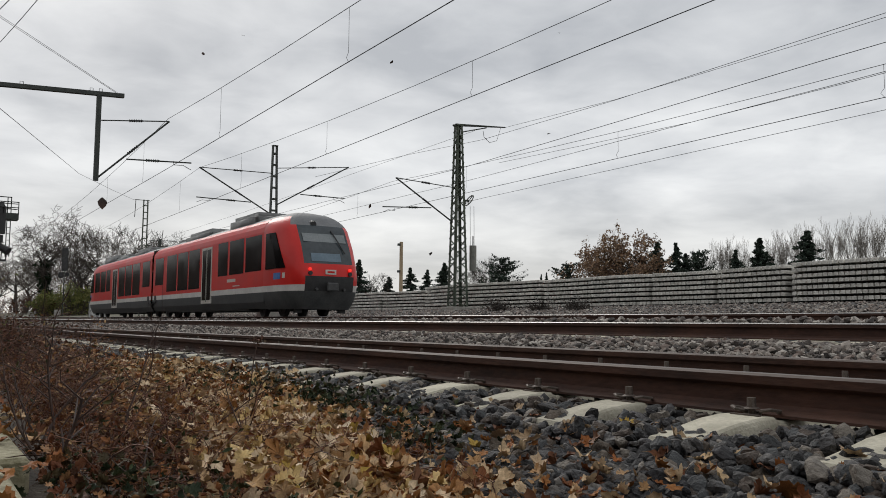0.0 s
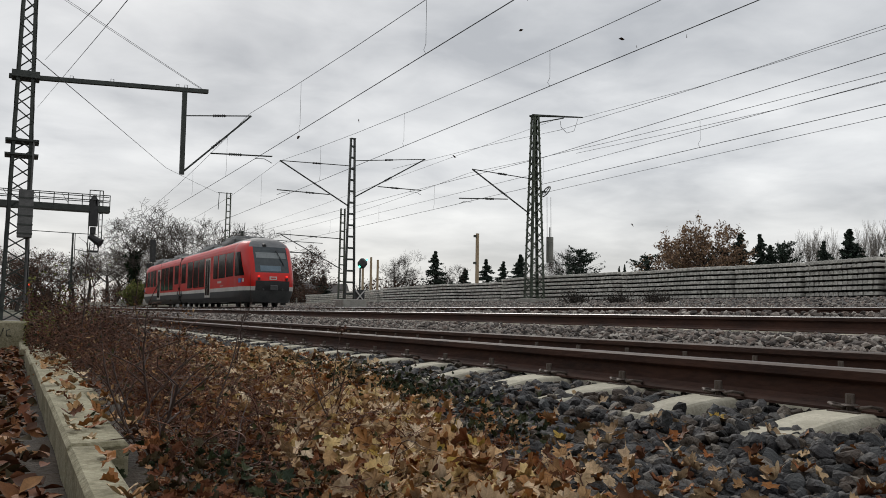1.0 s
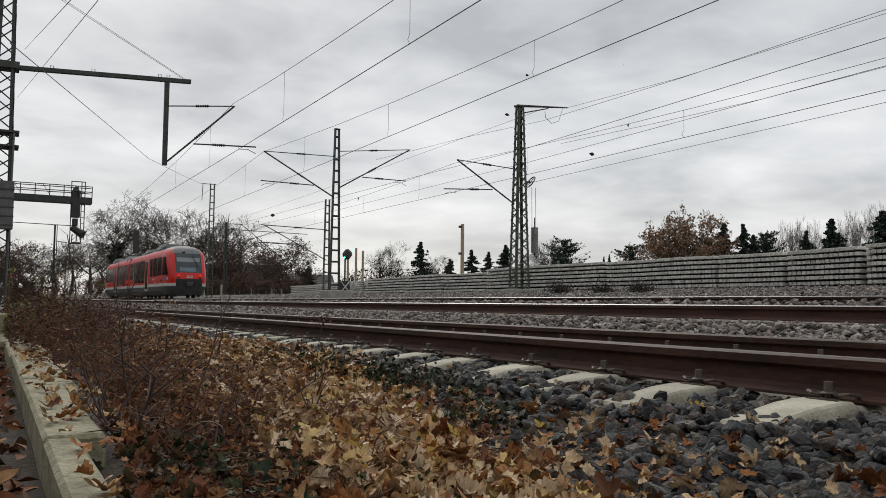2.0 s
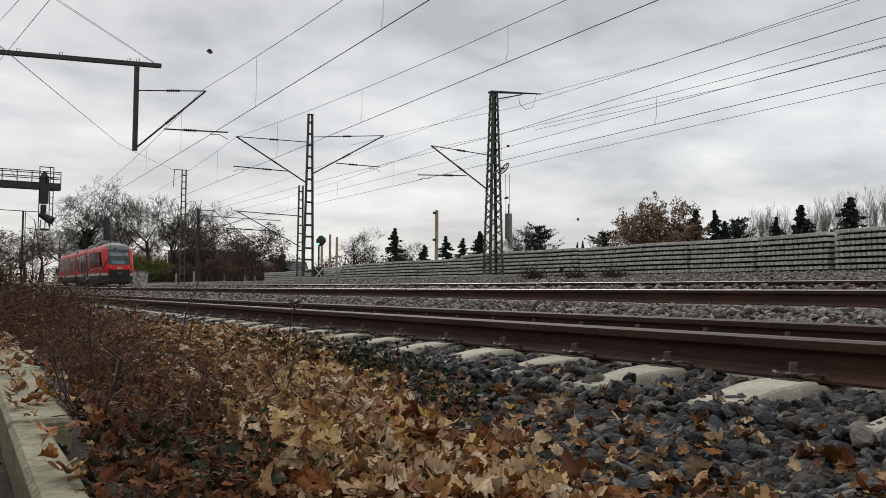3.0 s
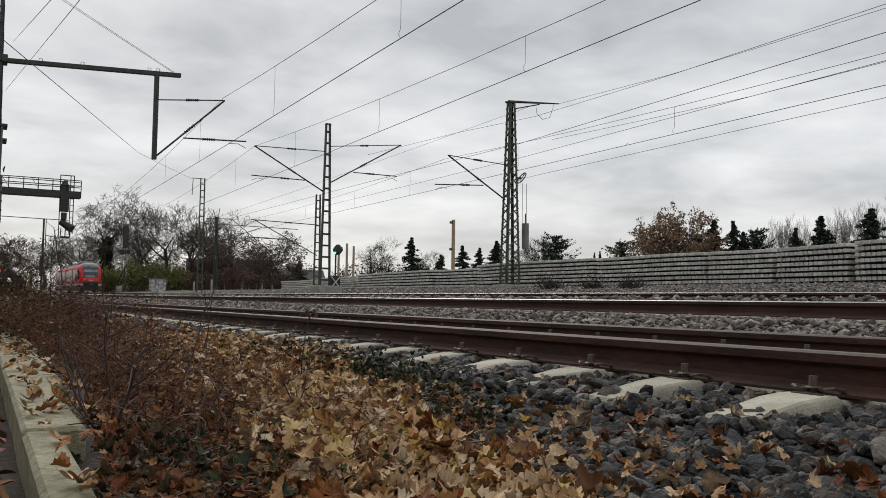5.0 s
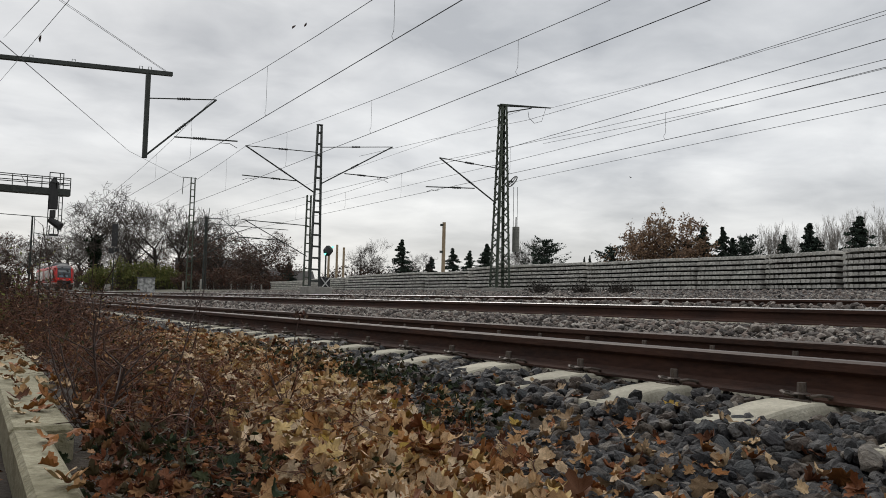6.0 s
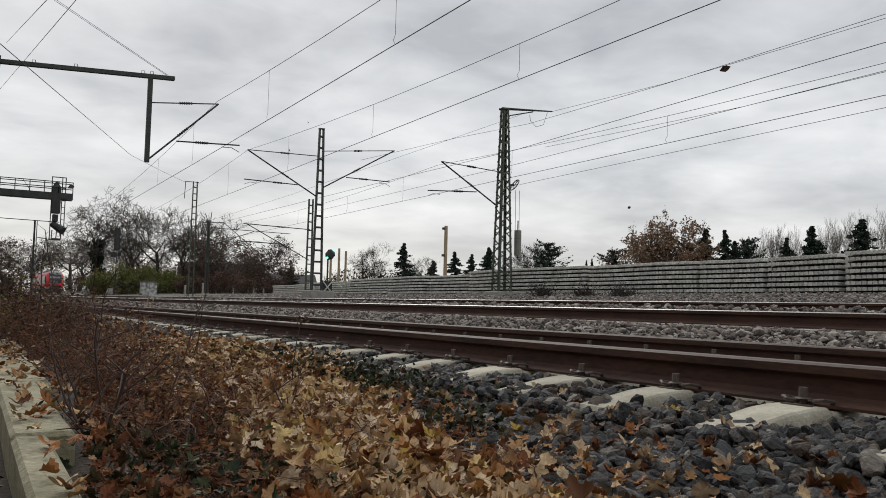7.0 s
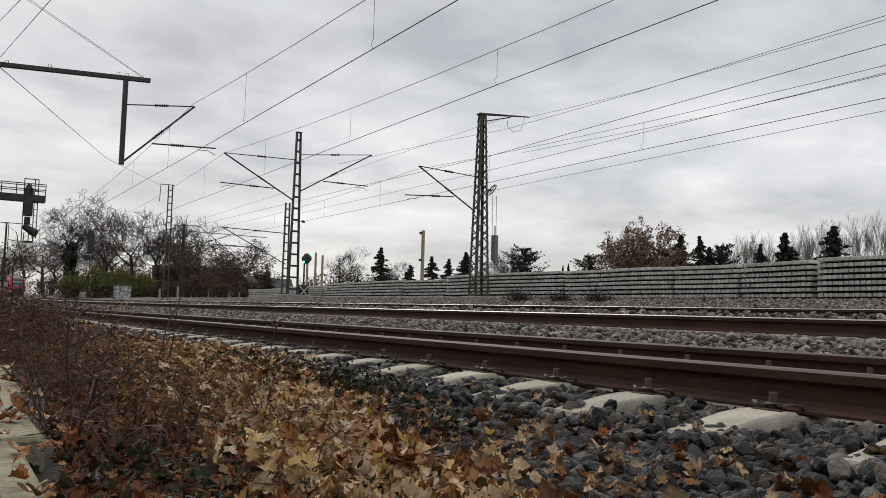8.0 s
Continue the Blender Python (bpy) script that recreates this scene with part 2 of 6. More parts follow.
M_PLASTER = mat("pale_plaster", (0.5, 0.5, 0.48), (0.66, 0.65, 0.62), 1, 0.9)
M_PINE = mat("weathered_timber_pole", (0.28, 0.20, 0.12), (0.44, 0.35, 0.24), 4, 0.85, stretch=(6, 6, 0.5))
M_BLUE = mat("blue_sticker", (0.03, 0.12, 0.34), (0.05, 0.16, 0.42), 3, 0.5)


# ---- mesh helpers ----
def mesh_of(name, verts, faces, material, smooth=False):
    me = bpy.data.meshes.new(name)
    me.from_pydata([tuple(v) for v in verts], [], faces)
    me.materials.append(material)
    if smooth:
        me.shade_smooth()
    return me


def place(name, me, parent=None, m=None):
    ob = new(name, me)
    if parent is not None:
        ob.parent = parent
    if m is not None:
        ob.matrix_basis = m
    return ob


def part(name, bm, material, parent=None, label=""):
    me = bpy.data.meshes.new(name)
    bm.to_mesh(me)
    bm.free()
    me.materials.append(material)
    ob = place(name, me, parent)
    return tagged(ob, label)


def empty(name, m=None):
    ob = new(name)
    if m is not None:
        ob.matrix_basis = m
    return ob


def box(bm, x0, x1, y0, y1, z0, z1, bevel=0.0):
    vs = [bm.verts.new((x, y, z)) for x in (x0, x1) for y in (y0, y1) for z in (z0, z1)]
    fs = [bm.faces.new([vs[i] for i in f]) for f in ((0, 1, 3, 2), (4, 6, 7, 5), (0, 4, 5, 1), (2, 3, 7, 6), (0, 2, 6, 4), (1, 5, 7, 3))]
    if bevel:
        es = list({e for f in fs for e in f.edges})
        bmesh.ops.bevel(bm, geom=es, offset=bevel, segments=1, affect="EDGES")
    return bm


def boxed(*a, **k):
    return box(bmesh.new(), *a, **k)


def tube(bm, p, q, r0, r1=None, n=6):
    """A straight tapered bar from p to q."""
    p, q = Vector(p), Vector(q)
    r1 = r0 if r1 is None else r1
    d = (q - p).normalized()
    a = d.orthogonal().normalized()
    b = d.cross(a)
    rings = []
    for c, r in ((p, r0), (q, r1)):
        rings.append([bm.verts.new(c + r * (math.cos(2 * math.pi * i / n) * a + math.sin(2 * math.pi * i / n) * b)) for i in range(n)])
    for i in range(n):
        bm.faces.new((rings[0][i], rings[0][(i + 1) % n], rings[1][(i + 1) % n], rings[1][i]))
    bm.faces.new(rings[0][::-1])
    bm.faces.new(rings[1])
    return bm


def sweep(bm, pts, r, n=5):
    pts = [Vector(p) for p in pts]
    rings, a = [], None
    for i, p in enumerate(pts):
        d = (pts[min(i + 1, len(pts) - 1)] - pts[max(i - 1, 0)])
        d = d.normalized() if d.length > 1e-9 else Vector((0, 0, 1))
        a = d.orthogonal().normalized() if a is None else (a - d * a.dot(d))
        a = a.normalized() if a.length > 1e-6 else d.orthogonal().normalized()
        b = d.cross(a)
        rings.append([bm.verts.new(p + r * (math.cos(2 * math.pi * k / n) * a + math.sin(2 * math.pi * k / n) * b)) for k in range(n)])
    for u, v in zip(rings, rings[1:]):
        for k in range(n):
            bm.faces.new((u[k], u[(k + 1) % n], v[(k + 1) % n], v[k]))
    bm.faces.new(rings[0][::-1])
    bm.faces.new(rings[-1])
    return bm


class Soup:
    """Gathers many small pieces into one mesh."""

    def __init__(self):
        self.v, self.f, self.n = [], [], 0

    def add(self, verts, faces):
        self.v.append(np.asarray(verts, float))
        self.f += [tuple(i + self.n for i in f) for f in faces]
        self.n += len(verts)

    def mesh(self, name, material, smooth=False):
        me = bpy.data.meshes.new(name)
        v = np.concatenate(self.v) if self.v else np.zeros((0, 3))
        me.from_pydata(v.tolist(), [], self.f)
        me.materials.append(material)
        if smooth:
            me.shade_smooth()
        return me


# ---- the lie of the land ----
PROFILE = ((-400, -0.3), (-6, -0.32), (-1.2, -0.34), (0.1, -0.31), (0.22, -0.31), (0.30, -0.28), (1.0, -0.315), (1.5, -0.30), (1.9, -0.262), (2.12, -0.238), (4.75, -0.232), (5.3, -0.15), (6.0, -0.01), (6.4, -0.01),
           (8.9, -0.03), (9.2, 0.10), (9.7, 0.20), (10.3, 0.18), (13.3, 0.18), (14.2, 0.32), (16.0, 0.45), (20.0, 0.66), (24.0, 0.90), (60, 1.0), (900, 1.0))


def rise(x, y):
    k = min(1.0, max(0.0, (x - 4.0) / 2.0))
    y = min(max(y, 0.0), 260.0)
    return k * 0.002 * y + 2e-5 * y * y


def ground_z(x, y):
    for (a, za), (b, zb) in zip(PROFILE, PROFILE[1:]):
        if a <= x <= b:
            return za + (zb - za) * (x - a) / (b - a) + rise(x, y)
    return rise(x, y)


def build_ground():
    xs = [-900, -400, -150, -60, -25, -12, -6, -4, -3, -2, -1.4, -1.0, -0.6, -0.2, 0.1, 0.22, 0.3, 0.5, 0.75, 1, 1.25, 1.5, 1.75, 2.05, 2.4, 3, 3.5, 4, 4.4, 4.75, 5, 5.3, 5.6, 6, 6.4, 7.5, 8.9, 9.4, 10.3, 11.8, 13.3, 13.8, 14.2, 15, 16, 18, 20, 22, 24, 27, 33, 45, 60, 100, 200, 400, 900]
    ys = [-300, -100, -40, -15, -6, -2] + [i * 0.25 for i in range(0, 40)] + [10 + i for i in range(0, 40)] + [50 + 5 * i for i in range(0, 45)] + [300, 400, 600, 900, 1500]
    v, f = [], []
    for y in ys:
        for x in xs:
            z = ground_z(x, y) if x > -400 else -0.3 + rise(x, y)
            if -6 < x < 24 and -2 < y < 60:
                z += 0.018 * noise.noise((x * 2.3, y * 2.3, 0.3)) - 0.01
            v.append((x, y, z))
    w = len(xs)
    for j in range(len(ys) - 1):
        for i in range(w - 1):
            f.append((j * w + i, j * w + i + 1, (j + 1) * w + i + 1, (j + 1) * w + i))
    me = mesh_of("ground", v, f, M_SOIL)
    me.materials.append(M_BED)
    me.materials.append(M_FAR)
    for p in me.polygons:
        c = p.center
        p.material_index = 2 if (c.y > 62 or c.x > 34 or c.x < -5) else (1 if c.x > 1.4 else 0)
    me.shade_smooth()
    return tagged(place("ground", me), "brown soil and grey ballast bed beside the tracks", "ground", kind="structure")


ground = build_ground()


# ---- tracks ----
RAIL = ((-0.0625, -0.149), (-0.0625, -0.139), (-0.018, -0.124), (-0.0075, -0.108), (-0.0075, -0.052), (-0.0335, -0.038), (-0.0345, -0.008), (-0.027, 0.0))
TRACKS = {"near": (3.39, 0.0), "middle": (7.40, 0.195), "train": (11.80, 0.36)}


def rail_top(key, y):
    return TRACKS[key][1] + rise(TRACKS[key][0], y)


def build_rail(key, x, y0, y1, head, parent):
    ys = [y0 + (y1 - y0) * (i / 40) ** 1.6 for i in range(41)]
    half = list(RAIL) + [(-px, pz) for px, pz in reversed(RAIL)]
    n = len(half)
    sides, tops = Soup(), Soup()
    sv, sf = [], []
    for y in ys:
        z = rail_top(key, y)
        sv += [(x + px, y, z + pz) for px, pz in half]
    for j in range(40):
        for i in range(n):
            if i in (6, 7, 8):
                continue
            sf.append((j * n + i, j * n + (i + 1) % n, (j + 1) * n + (i + 1) % n, (j + 1) * n + i))
    sides.add(sv, sf)
    tv, tf = [], []
    for y in ys:
        z = rail_top(key, y)
        tv += [(x + px, y, z + pz) for px, pz in ((-0.0345, -0.008), (-0.027, 0.0), (-0.012, 0.0015), (0.012, 0.0015), (0.027, 0.0), (0.0345, -0.008))]
    for j in range(40):
        for i in range(5):
            tf.append((j * 6 + i, j * 6 + i + 1, (j + 1) * 6 + i + 1, (j + 1) * 6 + i))
    tops.add(tv, tf)
    r = place("rail", sides.mesh("rail", M_RUST), parent)
    place("running_surface", tops.mesh("running_surface", head), r)
    return r


def sleeper_mesh(name, material, half=1.3):
    """A concrete sleeper: raised shoulders beside the rail seats, ends that slope away, sunken middle."""
    st = [(-half, -0.012, 0.098), (-half + 0.01, 0.004, 0.100), (-1.16, 0.026, 0.102), (-1.04, 0.049, 0.105), (-0.94, 0.059, 0.108), (-0.865, 0.059, 0.108), (-0.84, 0.044, 0.108), (-0.665, 0.044, 0.108), (-0.64, 0.057, 0.106), (-0.5, 0.045, 0.10), (-0.3, 0.01, 0.08)]
    st += [(-x, up, w) for x, up, w in reversed(st)]
    v, f = [], []
    for x, up, w in st:
        w *= 0.86
        v += [(x, -w * 1.42, -0.2), (x, -w * 1.08, -0.052 + up), (x, -w * 1.02, -0.038 + up), (x, -w * 0.92, -0.03 + up), (x, w * 0.92, -0.03 + up), (x, w * 1.02, -0.038 + up), (x, w * 1.08, -0.052 + up), (x, w * 1.42, -0.2)]
    for j in range(len(st) - 1):
        for i in range(7):
            f.append((j * 8 + i, (j + 1) * 8 + i, (j + 1) * 8 + i + 1, j * 8 + i + 1))
    e = (len(st) - 1) * 8
    f += [tuple(range(8)), tuple(e + i for i in range(7, -1, -1))]
    return mesh_of(name, v, f, material)


def fastening_mesh():
    """A coach screw with its washer and the looped spring clip that holds the rail foot."""
    bm = bmesh.new()
    tube(bm, (-0.012, 0, 0.0), (-0.012, 0, 0.012), 0.034, 0.032, 12)
    tube(bm, (-0.012, 0, 0.012), (-0.012, 0, 0.034), 0.013, 0.013, 8)
    tube(bm, (-0.012, 0, 0.034), (-0.012, 0, 0.040), 0.030, 0.021, 12)
    tube(bm, (-0.012, 0, 0.040), (-0.012, 0, 0.082), 0.0165, 0.0155, 8)
    for s in (-1, 1):
        pts = [(0.03, 0.0, 0.016), (-0.005, s * 0.03, 0.02), (-0.03, s * 0.055, 0.03), (-0.015, s * 0.08, 0.036), (0.03, s * 0.085, 0.028), (0.055, s * 0.06, 0.018)]
        sweep(bm, pts, 0.0075, 7)
    box(bm, -0.055, -0.04, -0.06, 0.06, -0.005, 0.012)
    me = bpy.data.meshes.new("rail_clip")
    bm.to_mesh(me)
    bm.free()
    me.materials.append(M_BOLT)
    return me


CLIP = fastening_mesh()
SLEEPER = sleeper_mesh("sleeper", M_SLEEPER)
for face in SLEEPER.polygons:
    face.use_smooth = False


def build_track(key, label, head, y1):
    tx, tz = TRACKS[key]
    root = tagged(empty("railway_track"), label, "railway track", "parallel tracks", "structure")
    for s in (-1, 1):
        build_rail(key, tx + s * 0.7535, -6.0, y1, head, root)
    k0 = 0.14
    far = Soup()
    for k in range(-8, int(y1 / 0.6)):
        y = k0 + 0.6 * k
        z = rail_top(key, y)
        if k < 40:
            s = place("sleeper", SLEEPER, root, pose(tx, y, z - (0.170 if key == "near" else 0.205), 0, 0, random.uniform(-0.7, 0.7)))
            if k < 26 and key == "near":
                for sx in (-1, 1):
                    for side in (-1, 1):
                        c = place("rail_clip", CLIP, root)
                        c.matrix_basis = pose(tx + sx * 0.7535 + side * 0.102, y, z - 0.146, 0, 0, 0 if side < 0 else 180) @ Matrix.Diagonal((1.0, 1.0, 1.15 if sx > 0 else 0.8, 1))
        elif k < 190:
            n = len(SLEEPER.vertices)
            co = np.empty(n * 3)
            SLEEPER.vertices.foreach_get("co", co)
            far.add(co.reshape(-1, 3) + np.array([tx, y, z - (0.172 if key == "near" else 0.21)]), [tuple(p.vertices) for p in SLEEPER.polygons])
    tagged(place("sleepers_far", far.mesh("sleepers_far", M_SLEEPER), root), "pale sleepers running into the distance", kind="stuff")
    return root


build_track("near", "disused siding track with rust-brown rails on pale concrete sleepers", M_HEAD, 108)
build_track("middle", "electrified track with polished rail heads in grey ballast", M_SHINY, 250)
build_track("train", "raised main track that the red railcar runs on", M_SHINY, 250)


# ---- stacked sleepers ----
def end_sleeper_mesh():
    """A stacked sleeper seen by its end: tapered, with broken upper edges."""
    v, f = [], []
    for x, a in ((0.0, 0.0), (0.012, 0.008), (2.588, 0.008), (2.6, 0.0)):
        w, h = 0.071 + a, 0.106 + a
        v += [(x, -w, 0), (x, -w * 0.96, h * 0.72), (x, -w * 0.78, h), (x, w * 0.78, h), (x, w * 0.96, h * 0.72), (x, w, 0)]
    for j in range(3):
        for i in range(6):
            f.append((j * 6 + i, (j + 1) * 6 + i, (j + 1) * 6 + (i + 1) % 6, j * 6 + (i + 1) % 6))
    f += [(0, 1, 2, 3, 4, 5), (23, 22, 21, 20, 19, 18)]
    return mesh_of("stacked_sleeper", v, f, M_STACKED)


ENDS = end_sleeper_mesh()


def build_stacks():
    rng = random.Random(5)
    co = np.empty(len(ENDS.vertices) * 3)
    ENDS.vertices.foreach_get("co", co)
    co = co.reshape(-1, 3)
    fc = [tuple(p.vertices) for p in ENDS.polygons]
    # start, end, base height, rows, row pitch, offset of the front
    runs = ((11.4, 17.85, 0.99, 7, 0.194, 0.0), (17.95, 20.9, 0.985, 7, 0.190, 0.05), (20.95, 24.1, 0.98, 7, 0.190, -0.02), (24.2, 31.0, 0.99, 7, 0.188, 0.04), (31.1, 41.7, 1.01, 7, 0.190, 0.0),
            (41.9, 47.0, 1.04, 6, 0.194, 0.06), (47.1, 52.6, 1.06, 6, 0.194, 0.0), (52.8, 60.0, 1.10, 6, 0.186, 0.08), (60.1, 68.0, 1.13, 6, 0.160, 0.0), (68.1, 78.0, 1.16, 5, 0.160, 0.1))
    for y0, y1, z0, rows, dz, dx in runs:
        st = tagged(empty("sleeper_stack", pose(25.0 + dx, y0, 0)), "long pile of grey concrete sleepers, ends outward, on dark battens", "sleeper stack", "row of sleeper stacks")
        near = y0 < 24
        soup = Soup()
        L = y1 - y0
        n = int(L / 0.19)
        for r in range(rows):
            off = rng.uniform(-0.05, 0.05)
            lean = rng.uniform(-0.03, 0.03)
            for i in range(n):
                y = 0.10 + i * 0.19 + rng.uniform(-0.006, 0.006)
                sag = 0.03 * noise.noise((0.25 * (y0 + y), 2.0, 1.7)) * r / 3
                p = (off + lean * i / n + rng.uniform(-0.022, 0.018), y, z0 + 0.06 + r * dz + sag)
                if near:
                    place("concrete_sleeper", ENDS, st, pose(*p, 0, 0, rng.uniform(-0.6, 0.6)))
                else:
                    soup.add(co + np.array(p), fc)
        # Battens carry each layer; their dark colour and full height also paint the gap's shade.
        for r in range(rows):
            for bx in (0.34, 2.1):
                bat = boxed(bx, bx + 0.12, 0.02, L - 0.05, z0 - 0.01 + r * dz + (0.0 if r else -0.3), z0 + 0.058 + r * dz)
                part("batten", bat, M_BATTEN, st, "timber batten filling the gap, coloured dark for the shade between the layers")
        if not near:
            tagged(place("stacked_concrete", soup.mesh("stacked_concrete", M_STACKED_J), st), "many concrete sleepers lying side by side", kind="stuff")


build_stacks()


# ---- masts and overhead line ----
def lattice_mast(name, x, y, z0, h, w0, w1, material, label, d0=None, d1=None, bays=16):
    """Four angle legs, tapered, with zigzag lacing on all faces."""
    d0, d1 = d0 or w0, d1 or w1
    root = tagged(empty(name, pose(x, y, z0)), label, "catenary mast", "masts along the line")

    def corner(k, s):
        sx, sy = ((-1, -1), (1, -1), (1, 1), (-1, 1))[k % 4]
        return Vector((sx * (w0 + (w1 - w0) * s) / 2, sy * (d0 + (d1 - d0) * s) / 2, h * s))

    for k in range(4):
        bm = bmesh.new()
        a, b = corner(k, 0), corner(k, 1)
        sx, sy = ((1, 1), (-1, 1), (-1, -1), (1, -1))[k]
        for u, v in ((0.11, 0.02), (0.02, 0.11)):
            vs = [bm.verts.new(c + Vector((sx * i * u, sy * j * v, 0))) for c in (a, b) for i, j in ((0, 0), (1, 0), (1, 1), (0, 1))]
            for q in ((0, 1, 5, 4), (1, 2, 6, 5), (2, 3, 7, 6), (3, 0, 4, 7), (4, 5, 6, 7)):
                bm.faces.new([vs[i] for i in q])
        part("mast_leg", bm, material, root)
    bm = bmesh.new()
    for k in range(4):
        for i in range(bays):
            s0, s1 = i / bays, (i + 1) / bays
            a, b = (corner(k, s0), corner(k + 1, s1)) if i % 2 else (corner(k + 1, s0), corner(k, s1))
            tube(bm, a, b, 0.03, 0.03, 4)
    part("lacing", bm, material, root)
    cap = boxed(-w1 / 2 - 0.04, w1 / 2 + 0.04, -d1 / 2 - 0.04, d1 / 2 + 0.04, h - 0.06, h + 0.02)
    part("cap_plate", cap, material, root)
    part("footing", boxed(-w0 / 2 - 0.2, w0 / 2 + 0.2, -d0 / 2 - 0.2, d0 / 2 + 0.2, -0.6, 0.06, bevel=0.03), M_CONC, root, "grey concrete footing")
    return root


def insulator(bm, p, q):
    """Ribbed insulator, turned in one piece, on the bar p to q."""
    p, q = Vector(p), Vector(q)
    d = (q - p).normalized()
    a = d.orthogonal().normalized()
    b = d.cross(a)
    rings = []
    for i in range(6):
        for o, r in ((0.0, 0.062), (0.045, 0.035), (0.075, 0.03)):
            rings.append([bm.verts.new(p + d * (0.08 * i + o) + r * (math.cos(2 * math.pi * k / 7) * a + math.sin(2 * math.pi * k / 7) * b)) for k in range(7)])
    for u, v in zip(rings, rings[1:]):
        for k in range(7):
            bm.faces.new((u[k], u[(k + 1) % 7], v[(k + 1) % 7], v[k]))
    bm.faces.new(rings[0][::-1])
    bm.faces.new(rings[-1])


def cantilever(root, side, xm, y, ztop, zbot, tip, reg):
    """Tie bar, sloping tube, insulators and the registration arm over a track; places in the mast's own space."""
    bm = bmesh.new()
    tube(bm, (xm, y, ztop), (tip[0], y, tip[1]), 0.022, 0.022, 6)
    part("tie_bar", bm, M_STEEL, root)
    bm = bmesh.new()
    tube(bm, (xm, y, zbot), (tip[0], y, tip[1]), 0.036, 0.036, 6)
    part("cantilever_tube", bm, M_STEEL, root)
    for za in (ztop, zbot):
        bm = bmesh.new()
        a, b = Vector((xm, y, za)), Vector((tip[0], y, tip[1]))
        insulator(bm, a.lerp(b, 0.42), b)
        part("insulator", bm, M_BLACK, root)
    (x0, z0), (x1, z1) = reg
    bm = bmesh.new()
    tube(bm, (x0, y, z0), (x1, y, z1), 0.026, 0.026, 6)
    e = 0.25 if x1 < x0 else -0.25
    sweep(bm, [(x1 + 2.6 * e, y, z1), (x1 + 2.6 * e, y, z1 - 0.14), (x1 + 1.2 * e, y, z1 - 0.12), (x1, y, z1 - 0.26)], 0.012, 4)
    insulator(bm, Vector((x0, y, z0)).lerp(Vector((x1, y, z1)), 0.3), (x1, y, z1))
    part("registration_arm", bm, M_STEEL, root)


def ladder_mast():
    """The mast between the tracks: two channels with rungs, and arms to both sides."""
    x, y, z0, h = 15.7, 41.5, 0.90, 8.55
    root = tagged(empty("catenary_mast", pose(x, y, z0)), "dark steel ladder-type catenary mast with arms to both sides", "catenary mast", "masts along the line")
    for s in (-1, 1):
        bm = bmesh.new()
        vs = [bm.verts.new((s * a + dx, dy, zz)) for zz, a in ((0, 0.26), (h, 0.10)) for dx, dy in ((-0.035, -0.09), (0.035, -0.09), (0.035, 0.09), (-0.035, 0.09))]
        for q in ((0, 1, 5, 4), (1, 2, 6, 5), (2, 3, 7, 6), (3, 0, 4, 7), (4, 5, 6, 7)):
            bm.faces.new([vs[i] for i in q])
        part("mast_leg", bm, M_STEEL, root)
    for i in range(14):
        zz = 0.35 + i * 0.6
        w = 0.26 + (0.10 - 0.26) * zz / h
        part("rung", boxed(-w, w, -0.08, 0.08, zz - 0.045, zz + 0.045), M_STEEL, root)
    part("footing", boxed(-0.55, 0.75, -0.6, 0.6, -0.8, 0.05, bevel=0.03), M_CONC, root, "pale concrete footing")
    part("cap_plate", boxed(-0.15, 0.15, -0.11, 0.11, h, h + 0.04), M_STEEL, root)

    def loc(px, pz):
        return (0.16 + (px * 1.0375) - x, 0.16 + (pz - 0.16) * 1.0375 - z0)

    a, b = loc(11.36 - 0.15, 7.64), loc(19.25 - 0.15, 8.47)
    cantilever(root, -1, -0.15, 0.0, 7.1, 4.95, a, (loc(13.8, 6.16), loc(11.1, 6.19)))
    cantilever(root, 1, 0.15, 0.0, 7.40, 5.45, b, (loc(16.4, 6.78), loc(18.9, 6.78)))
    return root


